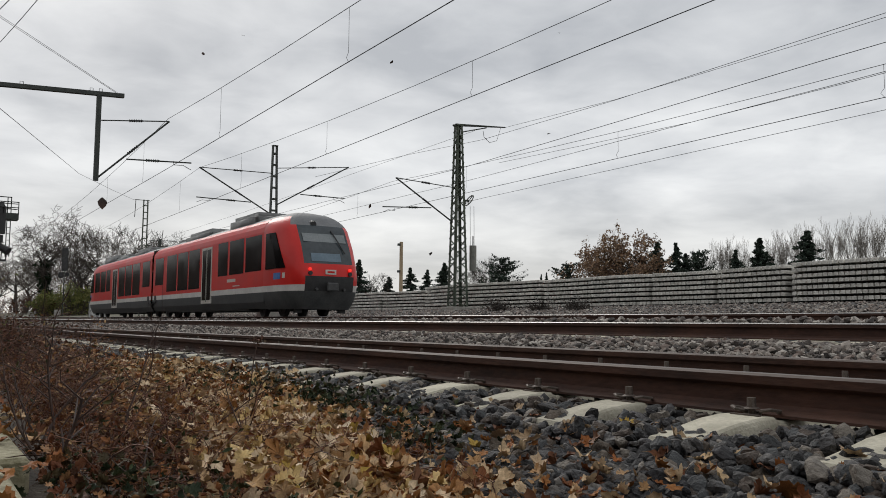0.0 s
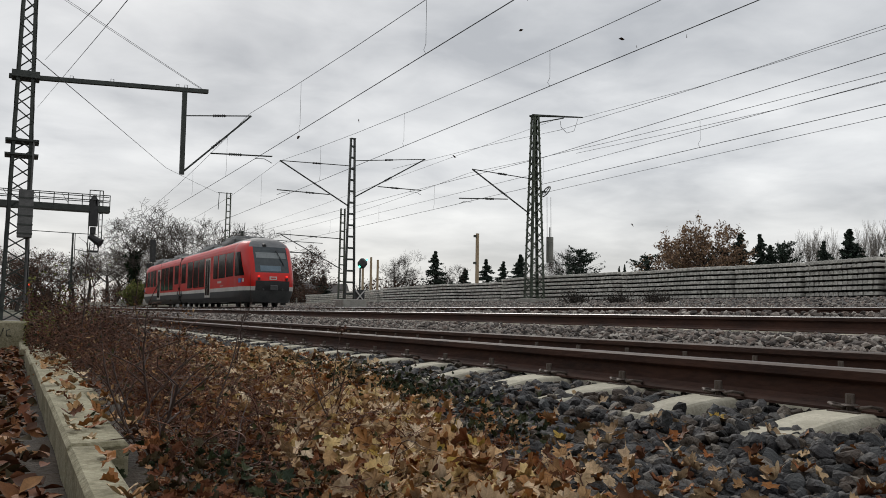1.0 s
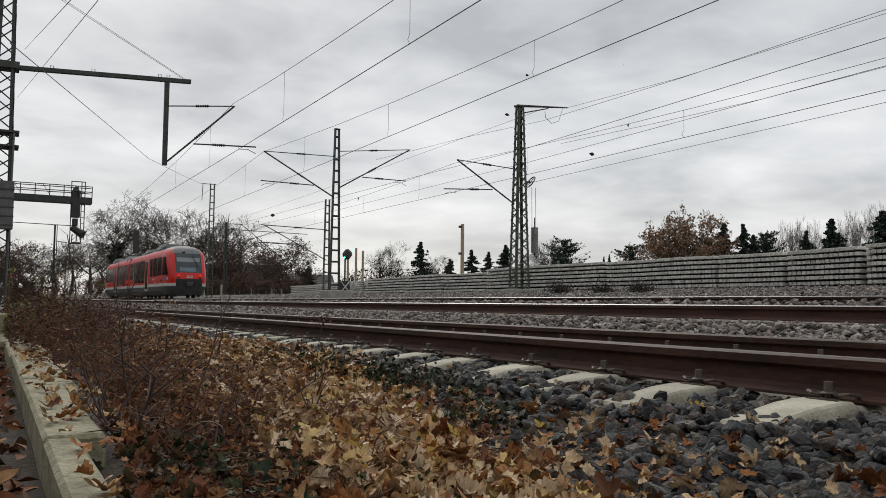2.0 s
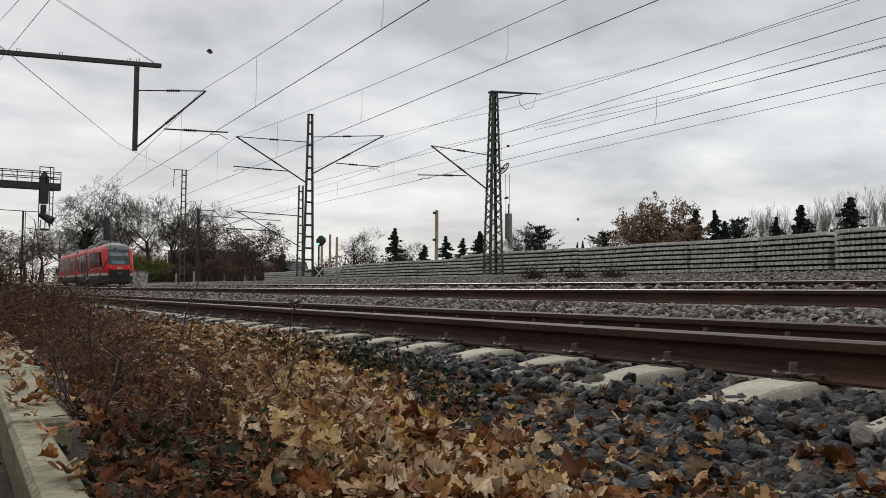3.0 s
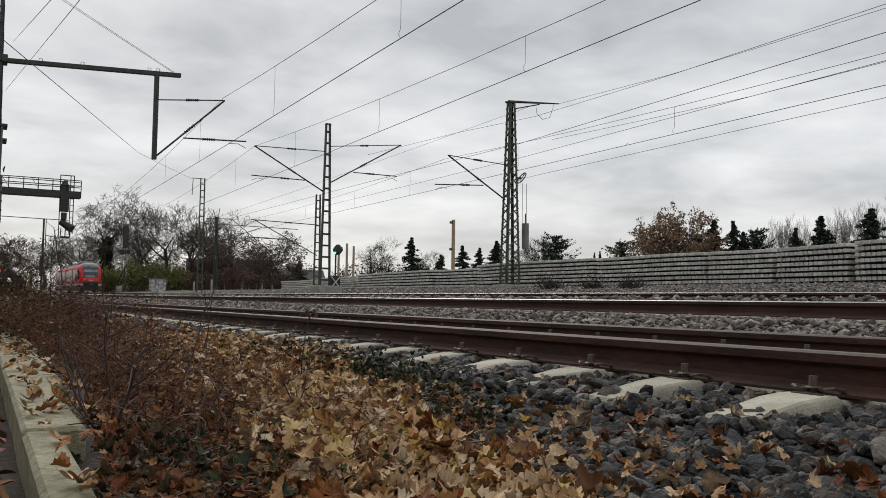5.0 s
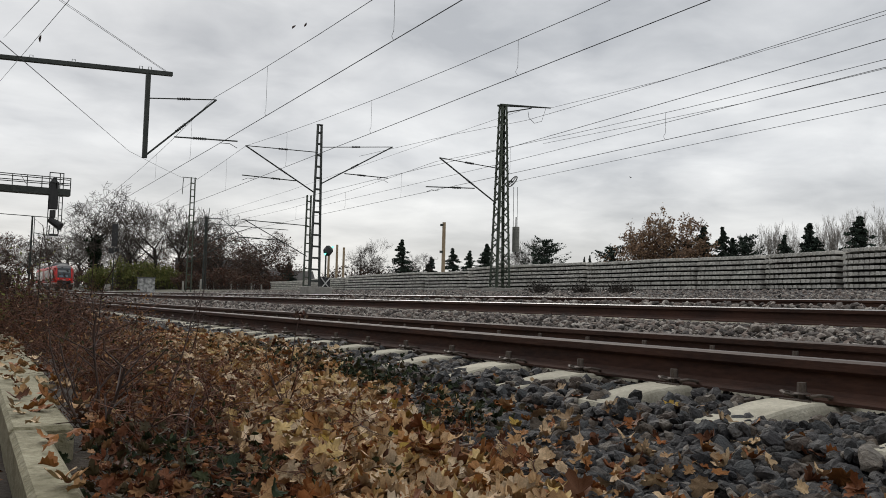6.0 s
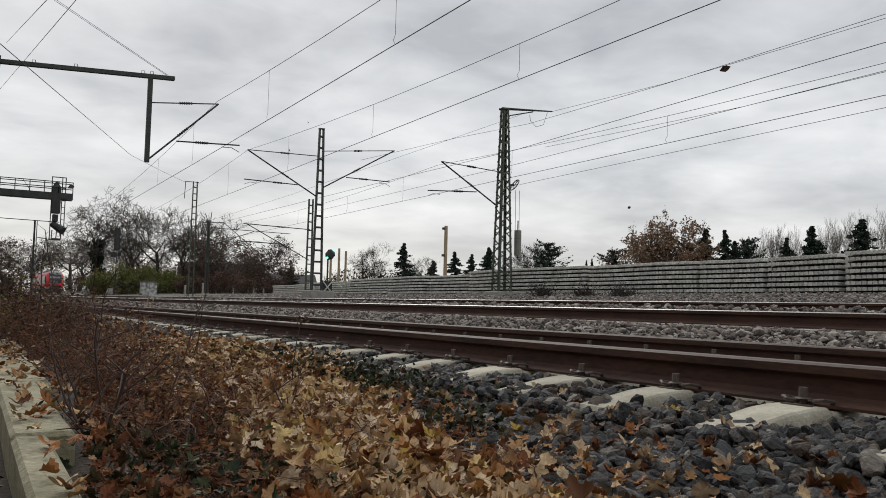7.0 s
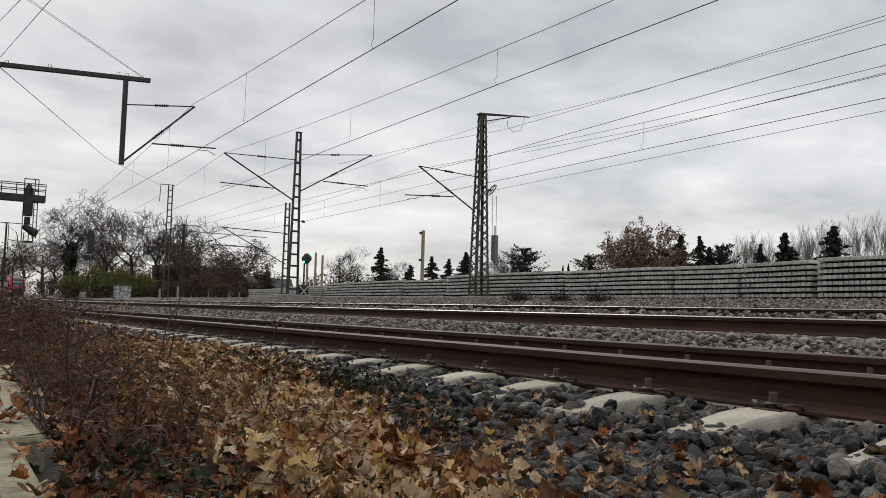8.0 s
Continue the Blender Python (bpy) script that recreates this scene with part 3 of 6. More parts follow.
def anchor_mast():
    """The broad lattice mast beside the sleepers, with the tensioning wheel and its weights."""
    x, y, z0, h = 22.6, 34.5, 1.0, 9.1
    root = lattice_mast("catenary_mast", x, y, z0, h, 0.82, 0.32, M_MASTGREEN, "tall green lattice anchor mast with tensioning wheel and weights", 0.66, 0.3, 24)
    bm = bmesh.new()
    for dy in (-0.12, 0.12):
        tube(bm, (-0.25, dy, h - 0.02), (2.9, 0, h + 0.26), 0.045, 0.03, 6)
    tube(bm, (0.3, 0, h - 0.3), (1.7, 0, h + 0.08), 0.03, 0.03, 5)
    part("top_bracket", bm, M_STEEL, root)
    bm = bmesh.new()
    sweep(bm, [(1.5, 0, h - 0.1), (1.55, 0, h - 0.4), (1.9, 0, h - 0.66), (2.35, 0, h - 0.5), (2.6, 0, h + 0.2)], 0.012, 4)
    part("jumper_loop", bm, M_WIRE, root)
    cantilever(root, -1, -0.3, 0.0, 5.93, 4.2, (19.08 - x, 7.1 - z0), ((21.05 - x, 5.82 - z0), (18.39 - x, 5.66 - z0)))
    wheel = part("tension_wheel", boxed(0.42, 0.62, -0.05, 0.05, 5.30, 5.38), M_STEEL, root, "spoked steel tensioning wheel")
    bm = bmesh.new()
    c, R = Vector((0.66, 0, 5.36)), 0.27
    ring = [c + Vector((0.18 * math.cos(a), R * math.sin(a), R * math.cos(a))) for a in [2 * math.pi * i / 16 for i in range(17)]]
    sweep(bm, ring, 0.03, 5)
    part("rim", bm, M_STEEL, wheel)
    bm = bmesh.new()
    for i in range(0, 16, 3):
        tube(bm, c, ring[i], 0.015, 0.015, 4)
    part("spoke", bm, M_STEEL, wheel)
    bm = bmesh.new()
    for dx in (0.72, 0.95):
        tube(bm, (dx, 0, 5.1), (dx + 0.02, 0, 3.1), 0.011, 0.011, 4)
    tube(bm, (0.90, 0, 3.6), (0.90, 0, 1.75), 0.03, 0.03, 5)
    part("weight_rope", bm, M_WIRE, root)
    for i in range(9):
        bm = bmesh.new()
        tube(bm, (0.90, 0, 1.86 + i * 0.14), (0.90, 0, 1.86 + i * 0.14 + 0.132), 0.175, 0.175, 14)
        part("weight_disc", bm, M_WEIGHT, root)
    return root


def portal_mast():
    """The tall mast beside the path, whose long boom carries a drop tube over the tracks."""
    x, y, z0 = 0.05, 31.0, -0.25
    root = lattice_mast("catenary_mast", x, y, z0, 12.3, 0.80, 0.42, M_STEEL, "tall dark lattice mast with a long boom over the tracks", 0.8, 0.42, 26)
    bm = boxed(-0.5, 5.99, -0.08, 0.08, 8.08, 8.23, bevel=0.01)
    for v in bm.verts:
        v.co.z += 0.055 * max(0, v.co.x)
    part("boom", bm, M_STEEL, root)
    for i, bx in enumerate((1.4, 2.7, 4.9, 5.2)):
        bm = bmesh.new()
        zz = 8.22 + 0.055 * bx
        sweep(bm, [(bx - 0.05, 0, zz), (bx - 0.05, 0, zz + 0.12), (bx + 0.05, 0, zz + 0.12), (bx + 0.05, 0, zz)], 0.012, 4)
        part("eye_bolt", bm, M_STEEL, root)
    part("drop_tube", boxed(5.08, 5.24, -0.07, 0.07, 5.35, 8.44), M_STEEL, root)
    part("boom_bracket", boxed(-0.42, 0.42, -0.34, 0.34, 8.10, 8.32), M_STEEL, root)
    part("collar", boxed(-0.50, 0.5, -0.40, 0.40, 5.95, 6.02), M_STEEL, root)
    part("collar", boxed(-0.50, 0.5, -0.40, 0.40, 5.48, 5.54), M_STEEL, root)
    cantilever(root, 1, 5.2, 0.0, 7.5, 5.45, (7.6, 7.78), ((6.15, 6.22), (8.45, 6.33)))
    bm = bmesh.new()
    for dy in (-0.05, 0.05):
        tube(bm, (5.75, dy, 8.56), (0.1, dy * 2 + 0.1, 11.6), 0.008, 0.008, 4)
    part("stay_rope", bm, M_WIRE, root)
    part("equipment_box", boxed(-0.02, 0.42, -0.75, -0.45, 2.75, 4.3, bevel=0.02), M_STEEL_G, root, "grey ribbed equipment box")
    for i in range(5):
        part("box_rib", boxed(-0.03, 0.43, -0.765, -0.75, 2.85 + i * 0.29, 2.90 + i * 0.29), M_STEEL, root)
    tube_bm = bmesh.new()
    tube(tube_bm, (0.30, -0.5, 0.3), (0.34, -0.5, 5.9), 0.035, 0.035, 6)
    part("cable_pipe", tube_bm, M_STEEL_G, root)
    return root


ladder_mast()
anchor_mast()
portal_mast()


def far_mast(x, y, z0, h, w, arm, label):
    root = lattice_mast("catenary_mast", x, y, z0, h, w, w * 0.6, M_STEEL, label, bays=int(h / 0.5))
    bm = bmesh.new()
    for p, q in arm:
        tube(bm, (p[0], 0, p[1]), (q[0], 0, q[1]), 0.04, 0.04, 5)
    part("arm", bm, M_STEEL, root)
    return root


def ladder_far(x, y, z0, h, a0, a1, arm, label):
    """A far mast of two channels with rungs, its arms and insulators."""
    root = tagged(empty("catenary_mast", pose(x, y, z0)), label, "catenary mast", "masts along the line")
    for s in (-1, 1):
        bm = bmesh.new()
        vs = [bm.verts.new((s * a + dx, dy, zz)) for zz, a in ((-0.5, a0), (h, a1)) for dx, dy in ((-0.035, -0.08), (0.035, -0.08), (0.035, 0.08), (-0.035, 0.08))]
        for q in ((0, 1, 5, 4), (1, 2, 6, 5), (2, 3, 7, 6), (3, 0, 4, 7), (4, 5, 6, 7)):
            bm.faces.new([vs[i] for i in q])
        part("mast_leg", bm, M_MASTGREEN, root)
    n = int(h / 0.55)
    for i in range(n):
        zz = 0.2 + i * 0.55
        w = a0 + (a1 - a0) * zz / h
        part("rung", boxed(-w, w, -0.06, 0.06, zz - 0.035, zz + 0.035), M_MASTGREEN, root)
    for p, q in arm:
        bm = bmesh.new()
        tube(bm, (p[0], 0, p[1]), (q[0], 0, q[1]), 0.03, 0.03, 5)
        if (Vector(p) - Vector(q)).length > 2:
            a, b = Vector((p[0], 0, p[1])), Vector((q[0], 0, q[1]))
            insulator(bm, a.lerp(b, 0.4), b)
        part("arm", bm, M_STEEL, root)
    return root


ladder_far(16.1, 72, 0.9, 9.5, 0.21, 0.16, (((-0.9, 9.45), (0.3, 9.45)), ((-0.8, 9.4), (-0.85, 8.0)), ((0, 3.6), (5.2, 5.6)), ((0, 2.4), (4.0, 4.6)), ((0, 5.7), (8.5, 5.6))), "dark ladder mast standing before the bare trees")
ladder_far(19.1, 52, 1.0, 6.1, 0.19, 0.13, (((0, 2.1), (-4.2, 4.2)), ((0, 4.1), (-4.4, 4.2)), ((-4.6, 3.1), (-2.2, 3.05))), "slim green ladder mast with an arm to one side")
far_mast(22.9, 95, 1.2, 8.2, 0.4, (((-1.0, 8.0), (1.8, 8.1)), ((-0.4, 9.0), (0.0, 7.9)), ((0.3, 9.2), (0.2, 7.9)), ((1.7, 8.1), (7, 4.0))), "distant slim mast with a crossarm")
far_mast(5.2, 92, -0.3, 8.2, 0.2, (((-5.0, 8.3), (2.2, 8.2)), ((0.2, 8.2), (0.2, 5.0)), ((0.2, 6.6), (1.6, 6.4))), "far thin mast with a long crossarm")


def wire(name, label, pts, r=0.008, droppers=()):
    """A wire through the given places; droppers: (place on it, place on the wire below)."""
    root = tagged(empty(name), label, "overhead wire", "overhead line")
    bm = bmesh.new()
    sweep(bm, pts, r, 4)
    part("cable", bm, M_WIRE, root)
    for p, q in droppers:
        bm = bmesh.new()
        p, q = Vector(p), Vector(q)
        m = q + Vector((0.0, 0.1, 0.12))
        sweep(bm, [p, q + Vector((0, 0, 0.22)), m, q], 0.005, 4)
        part("dropper", bm, M_WIRE, root)
    return root


def span(x, ya, yb, za, zb, sag, n=12):
    return [(x, ya + (yb - ya) * i / n, za + (zb - za) * i / n - sag * 4 * (i / n) * (1 - i / n)) for i in range(n + 1)]


def catenary(x, supports, contact, sag, label, r=0.008, dx=0.0):
    """One track's messenger and contact wire with their droppers."""
    mess = []
    for (ya, za), (yb, zb) in zip(supports, supports[1:]):
        mess += span(x, ya, yb, za, zb, sag)
    cont = [(x + dx * (1 if i % 2 else -1), y, contact + rise(x, y) * 0.9) for i, (y, z) in enumerate(supports)]
    drops = []
    for (ya, za), (yb, zb) in zip(supports, supports[1:]):
        for s in (0.06, 0.18, 0.32, 0.47, 0.62, 0.76, 0.9):
            y = ya + (yb - ya) * s
            zm = za + (zb - za) * s - sag * 4 * s * (1 - s)
            c = contact + (rise(x, ya) * (1 - s) + rise(x, yb) * s) * 0.9
            drops.append(((x, y, zm), (x, y, c)))
    wire("messenger_wire", "thin dark messenger wire above " + label, mess, r, drops)
    wire("contact_wire", "dark copper contact wire above " + label, cont, r + 0.002)


catenary(7.6, ((-32, 7.65), (31, 7.62), (92, 7.7), (150, 8.1)), 5.68, 0.95, "the middle track")
catenary(11.8, ((-22, 7.6), (41.5, 7.9), (100, 8.3), (160, 9)), 5.91, 0.95, "the main track")
catenary(18.9, ((-28, 7.6), (34.5, 6.9), (95, 8.2)), 5.46, 0.93, "the cleared track bed")
wire("feeder_wire", "dark feeder wire ending at the anchor mast", [(18.9, -20, 6.95), (18.9, 12.2, 6.80), (18.9, 28.3, 6.62), (19.05, 41.5, 6.9), (19.0, 95, 7.6)], 0.010)
wire("feeder_wire", "dark feeder wire ending at the anchor mast", [(25.5, -20, 9.95), (25.5, 17.2, 9.92), (25.5, 26.5, 10.01), (25.5, 34.45, 10.36)], 0.009)
wire("feeder_wire", "dark feeder wire ending at the anchor mast", [(22.0, -20, 8.9), (22.0, 15.2, 8.69), (22, 22.8, 8.64), (22, 31.6, 8.74), (21.5, 37.6, 9.0), (19.2, 44.3, 8.58)], 0.009)
wire("feeder_wire", "dark tension wire running to the wheel", [(22.9, -20, 6.35), (22.9, 14.1, 6.28), (22.9, 32.5, 6.24), (23.2, 34.5, 6.3)], 0.009)
wire("feeder_wire", "thin dark wire running back from the anchor mast", [(23.6, 34.5, 9.95), (20.5, 60, 8.4), (19.5, 95, 8.0)], 0.008)
wire("feeder_wire", "thin dark wire joining the messenger by the mast", [(18.9, -20, 6.3), (18.9, 11.6, 6.08), (18.9, 16.5, 6.09), (18.9, 20.7, 6.22), (18.9, 26, 6.42)], 0.007)
wire("feeder_wire", "thin dark wire above the cleared track bed", [(18.9, -20, 6.35), (18.9, 12.2, 6.11), (18.9, 28.3, 6.03), (19, 52, 6.2)], 0.008)


# ---- the railcar ----
LEN, HALF = 38.4, 1.375
SECTION = ((1.20, 0.27), (1.33, 0.50), (1.372, 0.84), (1.375, 1.05), (1.375, 2.0), (1.375, 2.97), (1.345, 3.14), (1.25, 3.31), (1.10, 3.44))
ROOFSEC = ((1.10, 3.44), (0.8, 3.60), (0.4, 3.70), (0.0, 3.73))
WINDOWS = (((2.51, 4.2), 1.62, 2.90), ((4.41, 6.06), 1.60, 2.92), ((6.29, 7.50), 1.60, 2.93), ((10.08, 11.74), 1.20, 2.92), ((11.90, 13.57), 1.20, 2.92), ((13.78, 15.55), 1.20, 2.92), ((16.2, 17.8), 1.57, 2.90))


def shell(bm, sec, y0, y1):
    rows = []
    for y in (y0, y1):
        rows.append([bm.verts.new((-x, y, z)) for x, z in sec] + [bm.verts.new((x, y, z)) for x, z in reversed(sec)])
    for a, b, c, d in zip(rows[0], rows[0][1:], rows[1][1:], rows[1]):
        if (a.co - b.co).length > 1e-6:
            bm.faces.new((a, b, c, d))
    return bm


def strips(sec, y0, y1):
    """Both flanks, without the roof."""
    bm = bmesh.new()
    for s in (-1, 1):
        rows = [[bm.verts.new((s * x, y, z)) for x, z in sec] for y in (y0, y1)]
        for i in range(len(sec) - 1):
            q = (rows[0][i], rows[0][i + 1], rows[1][i + 1], rows[1][i])
            bm.faces.new(q if s < 0 else q[::-1])
    return bm


NOSE_Z = (0.24, 0.4, 0.66, 0.84, 1.05, 1.2, 1.34, 1.5, 1.68, 1.76, 2.0, 2.3, 2.6, 2.9, 3.0, 3.12, 3.25, 3.36, 3.46, 3.58, 3.70)
NOSE_F = ((0.24, 0.34), (0.66, 0.12), (1.05, 0.02), (1.34, 0.0), (1.68, 0.10), (2.3, 0.42), (3.0, 0.95), (3.25, 1.25), (3.46, 1.62), (3.58, 1.95), (3.70, 2.6))


def along(table, z):
    for (a, va), (b, vb) in zip(table, table[1:]):
        if z <= b:
            return va + (vb - va) * (z - a) / (b - a)
    return table[-1][1]


def half_width(z):
    t = [(zz, x) for x, zz in SECTION] + [(zz, x) for x, zz in ROOFSEC[1:]]
    return max(0.05, along(t, z))


def nose_ring(z):
    """Plan of the cab at height z: flank, rounded corner, bowed front, mirrored."""
    w, f = half_width(z), along(NOSE_F, z)
    k = min(1.0, (3.0 - f) / 1.6)
    plan = ((1.0, 1.5), (0.96, 1.1), (0.90, 0.7), (0.835, 0.42), (0.76, 0.22), (0.64, 0.09), (0.42, 0.03), (0.15, 0.0))
    pts = [(w, 3.08)] + [(w * p, f + u * k) for p, u in plan]
    return pts + [(-x, y) for x, y in reversed(pts)]


def flank_x(y, z):
    """Half width of the cab at y along it and height z."""
    r = nose_ring(z)[:9]
    for (xa, ya), (xb, yb) in zip(r, r[1:]):
        if yb <= y <= ya:
            return xb + (xa - xb) * (y - yb) / max(1e-6, ya - yb)
    return r[0][0]


def cab_patch(name, s, corners, material, cab, d=0.008, n=6):
    """A thin pane that follows the cab's flank; corners: bottom and top edge, each from y to y."""
    (za, a0, a1), (zb, b0, b1) = corners
    v, f = [], []
    for lift in (d, -0.02):
        for j in range(n + 1):
            u = j / n
            z = za + (zb - za) * u
            for i in range(n + 1):
                w = i / n
                y = (a0 + (a1 - a0) * w) * (1 - u) + (b0 + (b1 - b0) * w) * u
                v.append((s * (flank_x(y, z) + lift), y, z))
    m = n + 1
    for j in range(n):
        for i in range(n):
            f.append((j * m + i, j * m + i + 1, (j + 1) * m + i + 1, (j + 1) * m + i))
    k = m * m
    edge = [i for i in range(m)] + [j * m + n for j in range(1, m)] + [n * m + i for i in range(n - 1, -1, -1)] + [j * m for j in range(n - 1, 0, -1)]
    f += [(p, q, k + q, k + p) for p, q in zip(edge, edge[1:] + edge[:1])]
    return place(name, mesh_of(name, v, f, material), cab)


def build_cab(root, flip, name):
    n = len(nose_ring(1.0))
    grid = [[Vector((x, y, z)) for x, y in nose_ring(z)] for z in NOSE_Z]
    bins = {}
    for j in range(len(NOSE_Z) - 1):
        for i in range(n - 1):
            zc = (NOSE_Z[j] + NOSE_Z[j + 1]) / 2
            q = [grid[j][i], grid[j][i + 1], grid[j + 1][i + 1], grid[j + 1][i]]
            front = 5 <= i <= n - 7
            face = 6 <= i <= n - 8
            if zc > 3.44 or (front and zc > 3.13):
                k = "roof_dome"
            elif face and 1.72 < zc < 3.13:
                k = "windscreen"
            elif face and 0.84 < zc < 1.34:
                k = "coupler_recess"
            elif zc < 0.84:
                k = "apron"
            elif zc < 1.05 and not face:
                k = "band"
            else:
                k = "mask"
            bins.setdefault((k, k == "band" and q[0].x > 0), []).append(q)
    cab = tagged(empty(name), "rounded red cab end with a sloping windscreen")
    cab.parent = root
    short = pose(0, 0.43, 0) @ Matrix.Diagonal((1, 0.86, 1, 1))
    cab.matrix_basis = pose(0, LEN, 0, 0, 0, 180) @ short if flip else short
    mats = {"roof_dome": M_ROOF, "windscreen": M_SCREEN, "coupler_recess": M_BLACK, "apron": M_SKIRT, "band": M_WHITE, "mask": M_REDF}
    for (k, _), quads in bins.items():
        bm = bmesh.new()
        for q in quads:
            try:
                bm.faces.new([bm.verts.new(v) for v in q][::-1])
            except ValueError:
                pass
        bmesh.ops.remove_doubles(bm, verts=bm.verts, dist=1e-4)
        ob = part(k, bm, mats[k], cab)
        ob.data.shade_smooth()
    # lamps, coupler, wiper, displays behind the glass, side window
    for s in (-1, 1):
        bm = bmesh.new()
        tube(bm, (s * 0.73, 0.03, 1.57), (s * 0.72, 0.14, 1.56), 0.05, 0.05, 12)
        part("tail_lamp", bm, M_TAIL if not flip else M_BLACK, cab, "round red tail lamp" if not flip else "")
        bm = bmesh.new()
        tube(bm, (s * 0.72, 0.0, 1.43), (s * 0.72, 0.14, 1.43), 0.07, 0.07, 12)
        part("headlamp", bm, M_BLACK, cab)
        cab_patch("side_window", s, ((1.62, 0.98, 2.80), (2.87, 1.95, 2.80)), M_GLASS, cab, 0.03)
        cab_patch("blue_sticker", s, ((1.25, 1.30, 1.95), (1.47, 1.30, 1.95)), M_BLUE, cab, 0.006, 3)
        cab_patch("yellow_sticker", s, ((1.28, 0.98, 1.16), (1.46, 0.98, 1.16)), M_DOORF, cab, 0.006, 3)
    bm = bmesh.new()
    tube(bm, (0, -0.18, 0.98), (0, 0.25, 0.98), 0.13, 0.16, 10)
    box(bm, -0.2, 0.2, -0.25, -0.17, 0.84, 1.12, bevel=0.03)
    part("coupler", bm, M_SKIRT, cab, "dark automatic coupler")
    bm = bmesh.new()
    for s in (-1, 1):
        tube(bm, (s * 0.5, -0.04, 0.9), (s * 0.5, 0.12, 0.9), 0.05, 0.05, 8)
    part("hose_head", bm, M_SKIRT, cab)
    part("number_panel", boxed(-0.19, 0.19, -0.010, 0.05, 1.40, 1.56), M_WHITE, cab, "small pale badge panel")
    part("badge_bar", boxed(-0.13, 0.13, -0.016, -0.010, 1.45, 1.51), M_RED, cab)

    def on_glass(z, d=-0.012):
        return along(NOSE_F, z) + d

    def glass_quad(x0, x1, z0, z1, name, material, d=-0.004):
        v = [(x, on_glass(z, d) + 0.09 * (abs(x) / 1.2) ** 2, z) for z in (z0, z1) for x in (x0, (x0 + x1) / 2, x1)]
        v += [(x, y + 0.004, z) for x, y, z in v]
        f = [(0, 1, 4, 3), (1, 2, 5, 4), (0, 3, 9, 6), (2, 8, 11, 5), (0, 6, 7, 1), (1, 7, 8, 2), (3, 4, 10, 9), (4, 5, 11, 10)]
        place(name, mesh_of(name, v, f, material), cab)

    glass_quad(-0.78, 0.78, 2.52, 2.82, "destination_display", M_BLIND, -0.010)
    glass_quad(-0.62, 0.45, 1.84, 2.12, "dashboard", M_DASH, -0.010)
    bm = bmesh.new()
    sweep(bm, [(0.30, on_glass(2.95, -0.03), 2.95), (0.42, on_glass(2.6, -0.05), 2.62), (0.62, on_glass(2.15, -0.03), 2.15)], 0.022, 5)
    part("wiper", bm, M_BLACK, cab)
    bm = bmesh.new()
    tube(bm, (-0.25, on_glass(3.2, -0.10), 3.17), (-0.25, on_glass(3.3, 0.1), 3.2), 0.10, 0.13, 10)
    part("top_lamp", bm, M_BLACK, cab)
    for s in (-1, 1):
        part("rail_guard", boxed(s * 0.8 - 0.12, s * 0.8 + 0.12, 0.9, 1.1, 0.12, 0.4), M_BLACK, cab)
    return cab


wheelsets = []


def bogie(root, y, name="bogie"):
    b = empty(name, pose(0, y, 0))
    b.parent = root
    for s in (-1, 1):
        bm = boxed(s * 1.05 - 0.06, s * 1.05 + 0.06, -1.5, 1.5, 0.42, 0.62, bevel=0.02)
        box(bm, s * 1.1 - 0.08, s * 1.1 + 0.08, -0.25, 0.25, 0.3, 0.75, bevel=0.03)
        part("side_frame", bm, M_BLACK, b)
    for dy in (-0.95, 0.95):
        bm = bmesh.new()
        tube(bm, (-0.95, 0, 0), (0.95, 0, 0), 0.08, 0.08, 8)
        for s in (-1, 1):
            tube(bm, (s * 0.69, 0, 0), (s * 0.82, 0, 0), 0.385, 0.385, 20)
            tube(bm, (s * 0.66, 0, 0), (s * 0.70, 0, 0), 0.41, 0.41, 20)
            for k in range(5):
                a = 2 * math.pi * k / 5
                tube(bm, (s * 0.81, 0.2 * math.cos(a), 0.2 * math.sin(a)), (s * 0.835, 0.2 * math.cos(a), 0.2 * math.sin(a)), 0.05, 0.05, 6)
        w = part("wheelset", bm, M_SKIRT, b)
        w.matrix_basis = pose(0, dy, 0.385)
        wheelsets.append((w, dy))


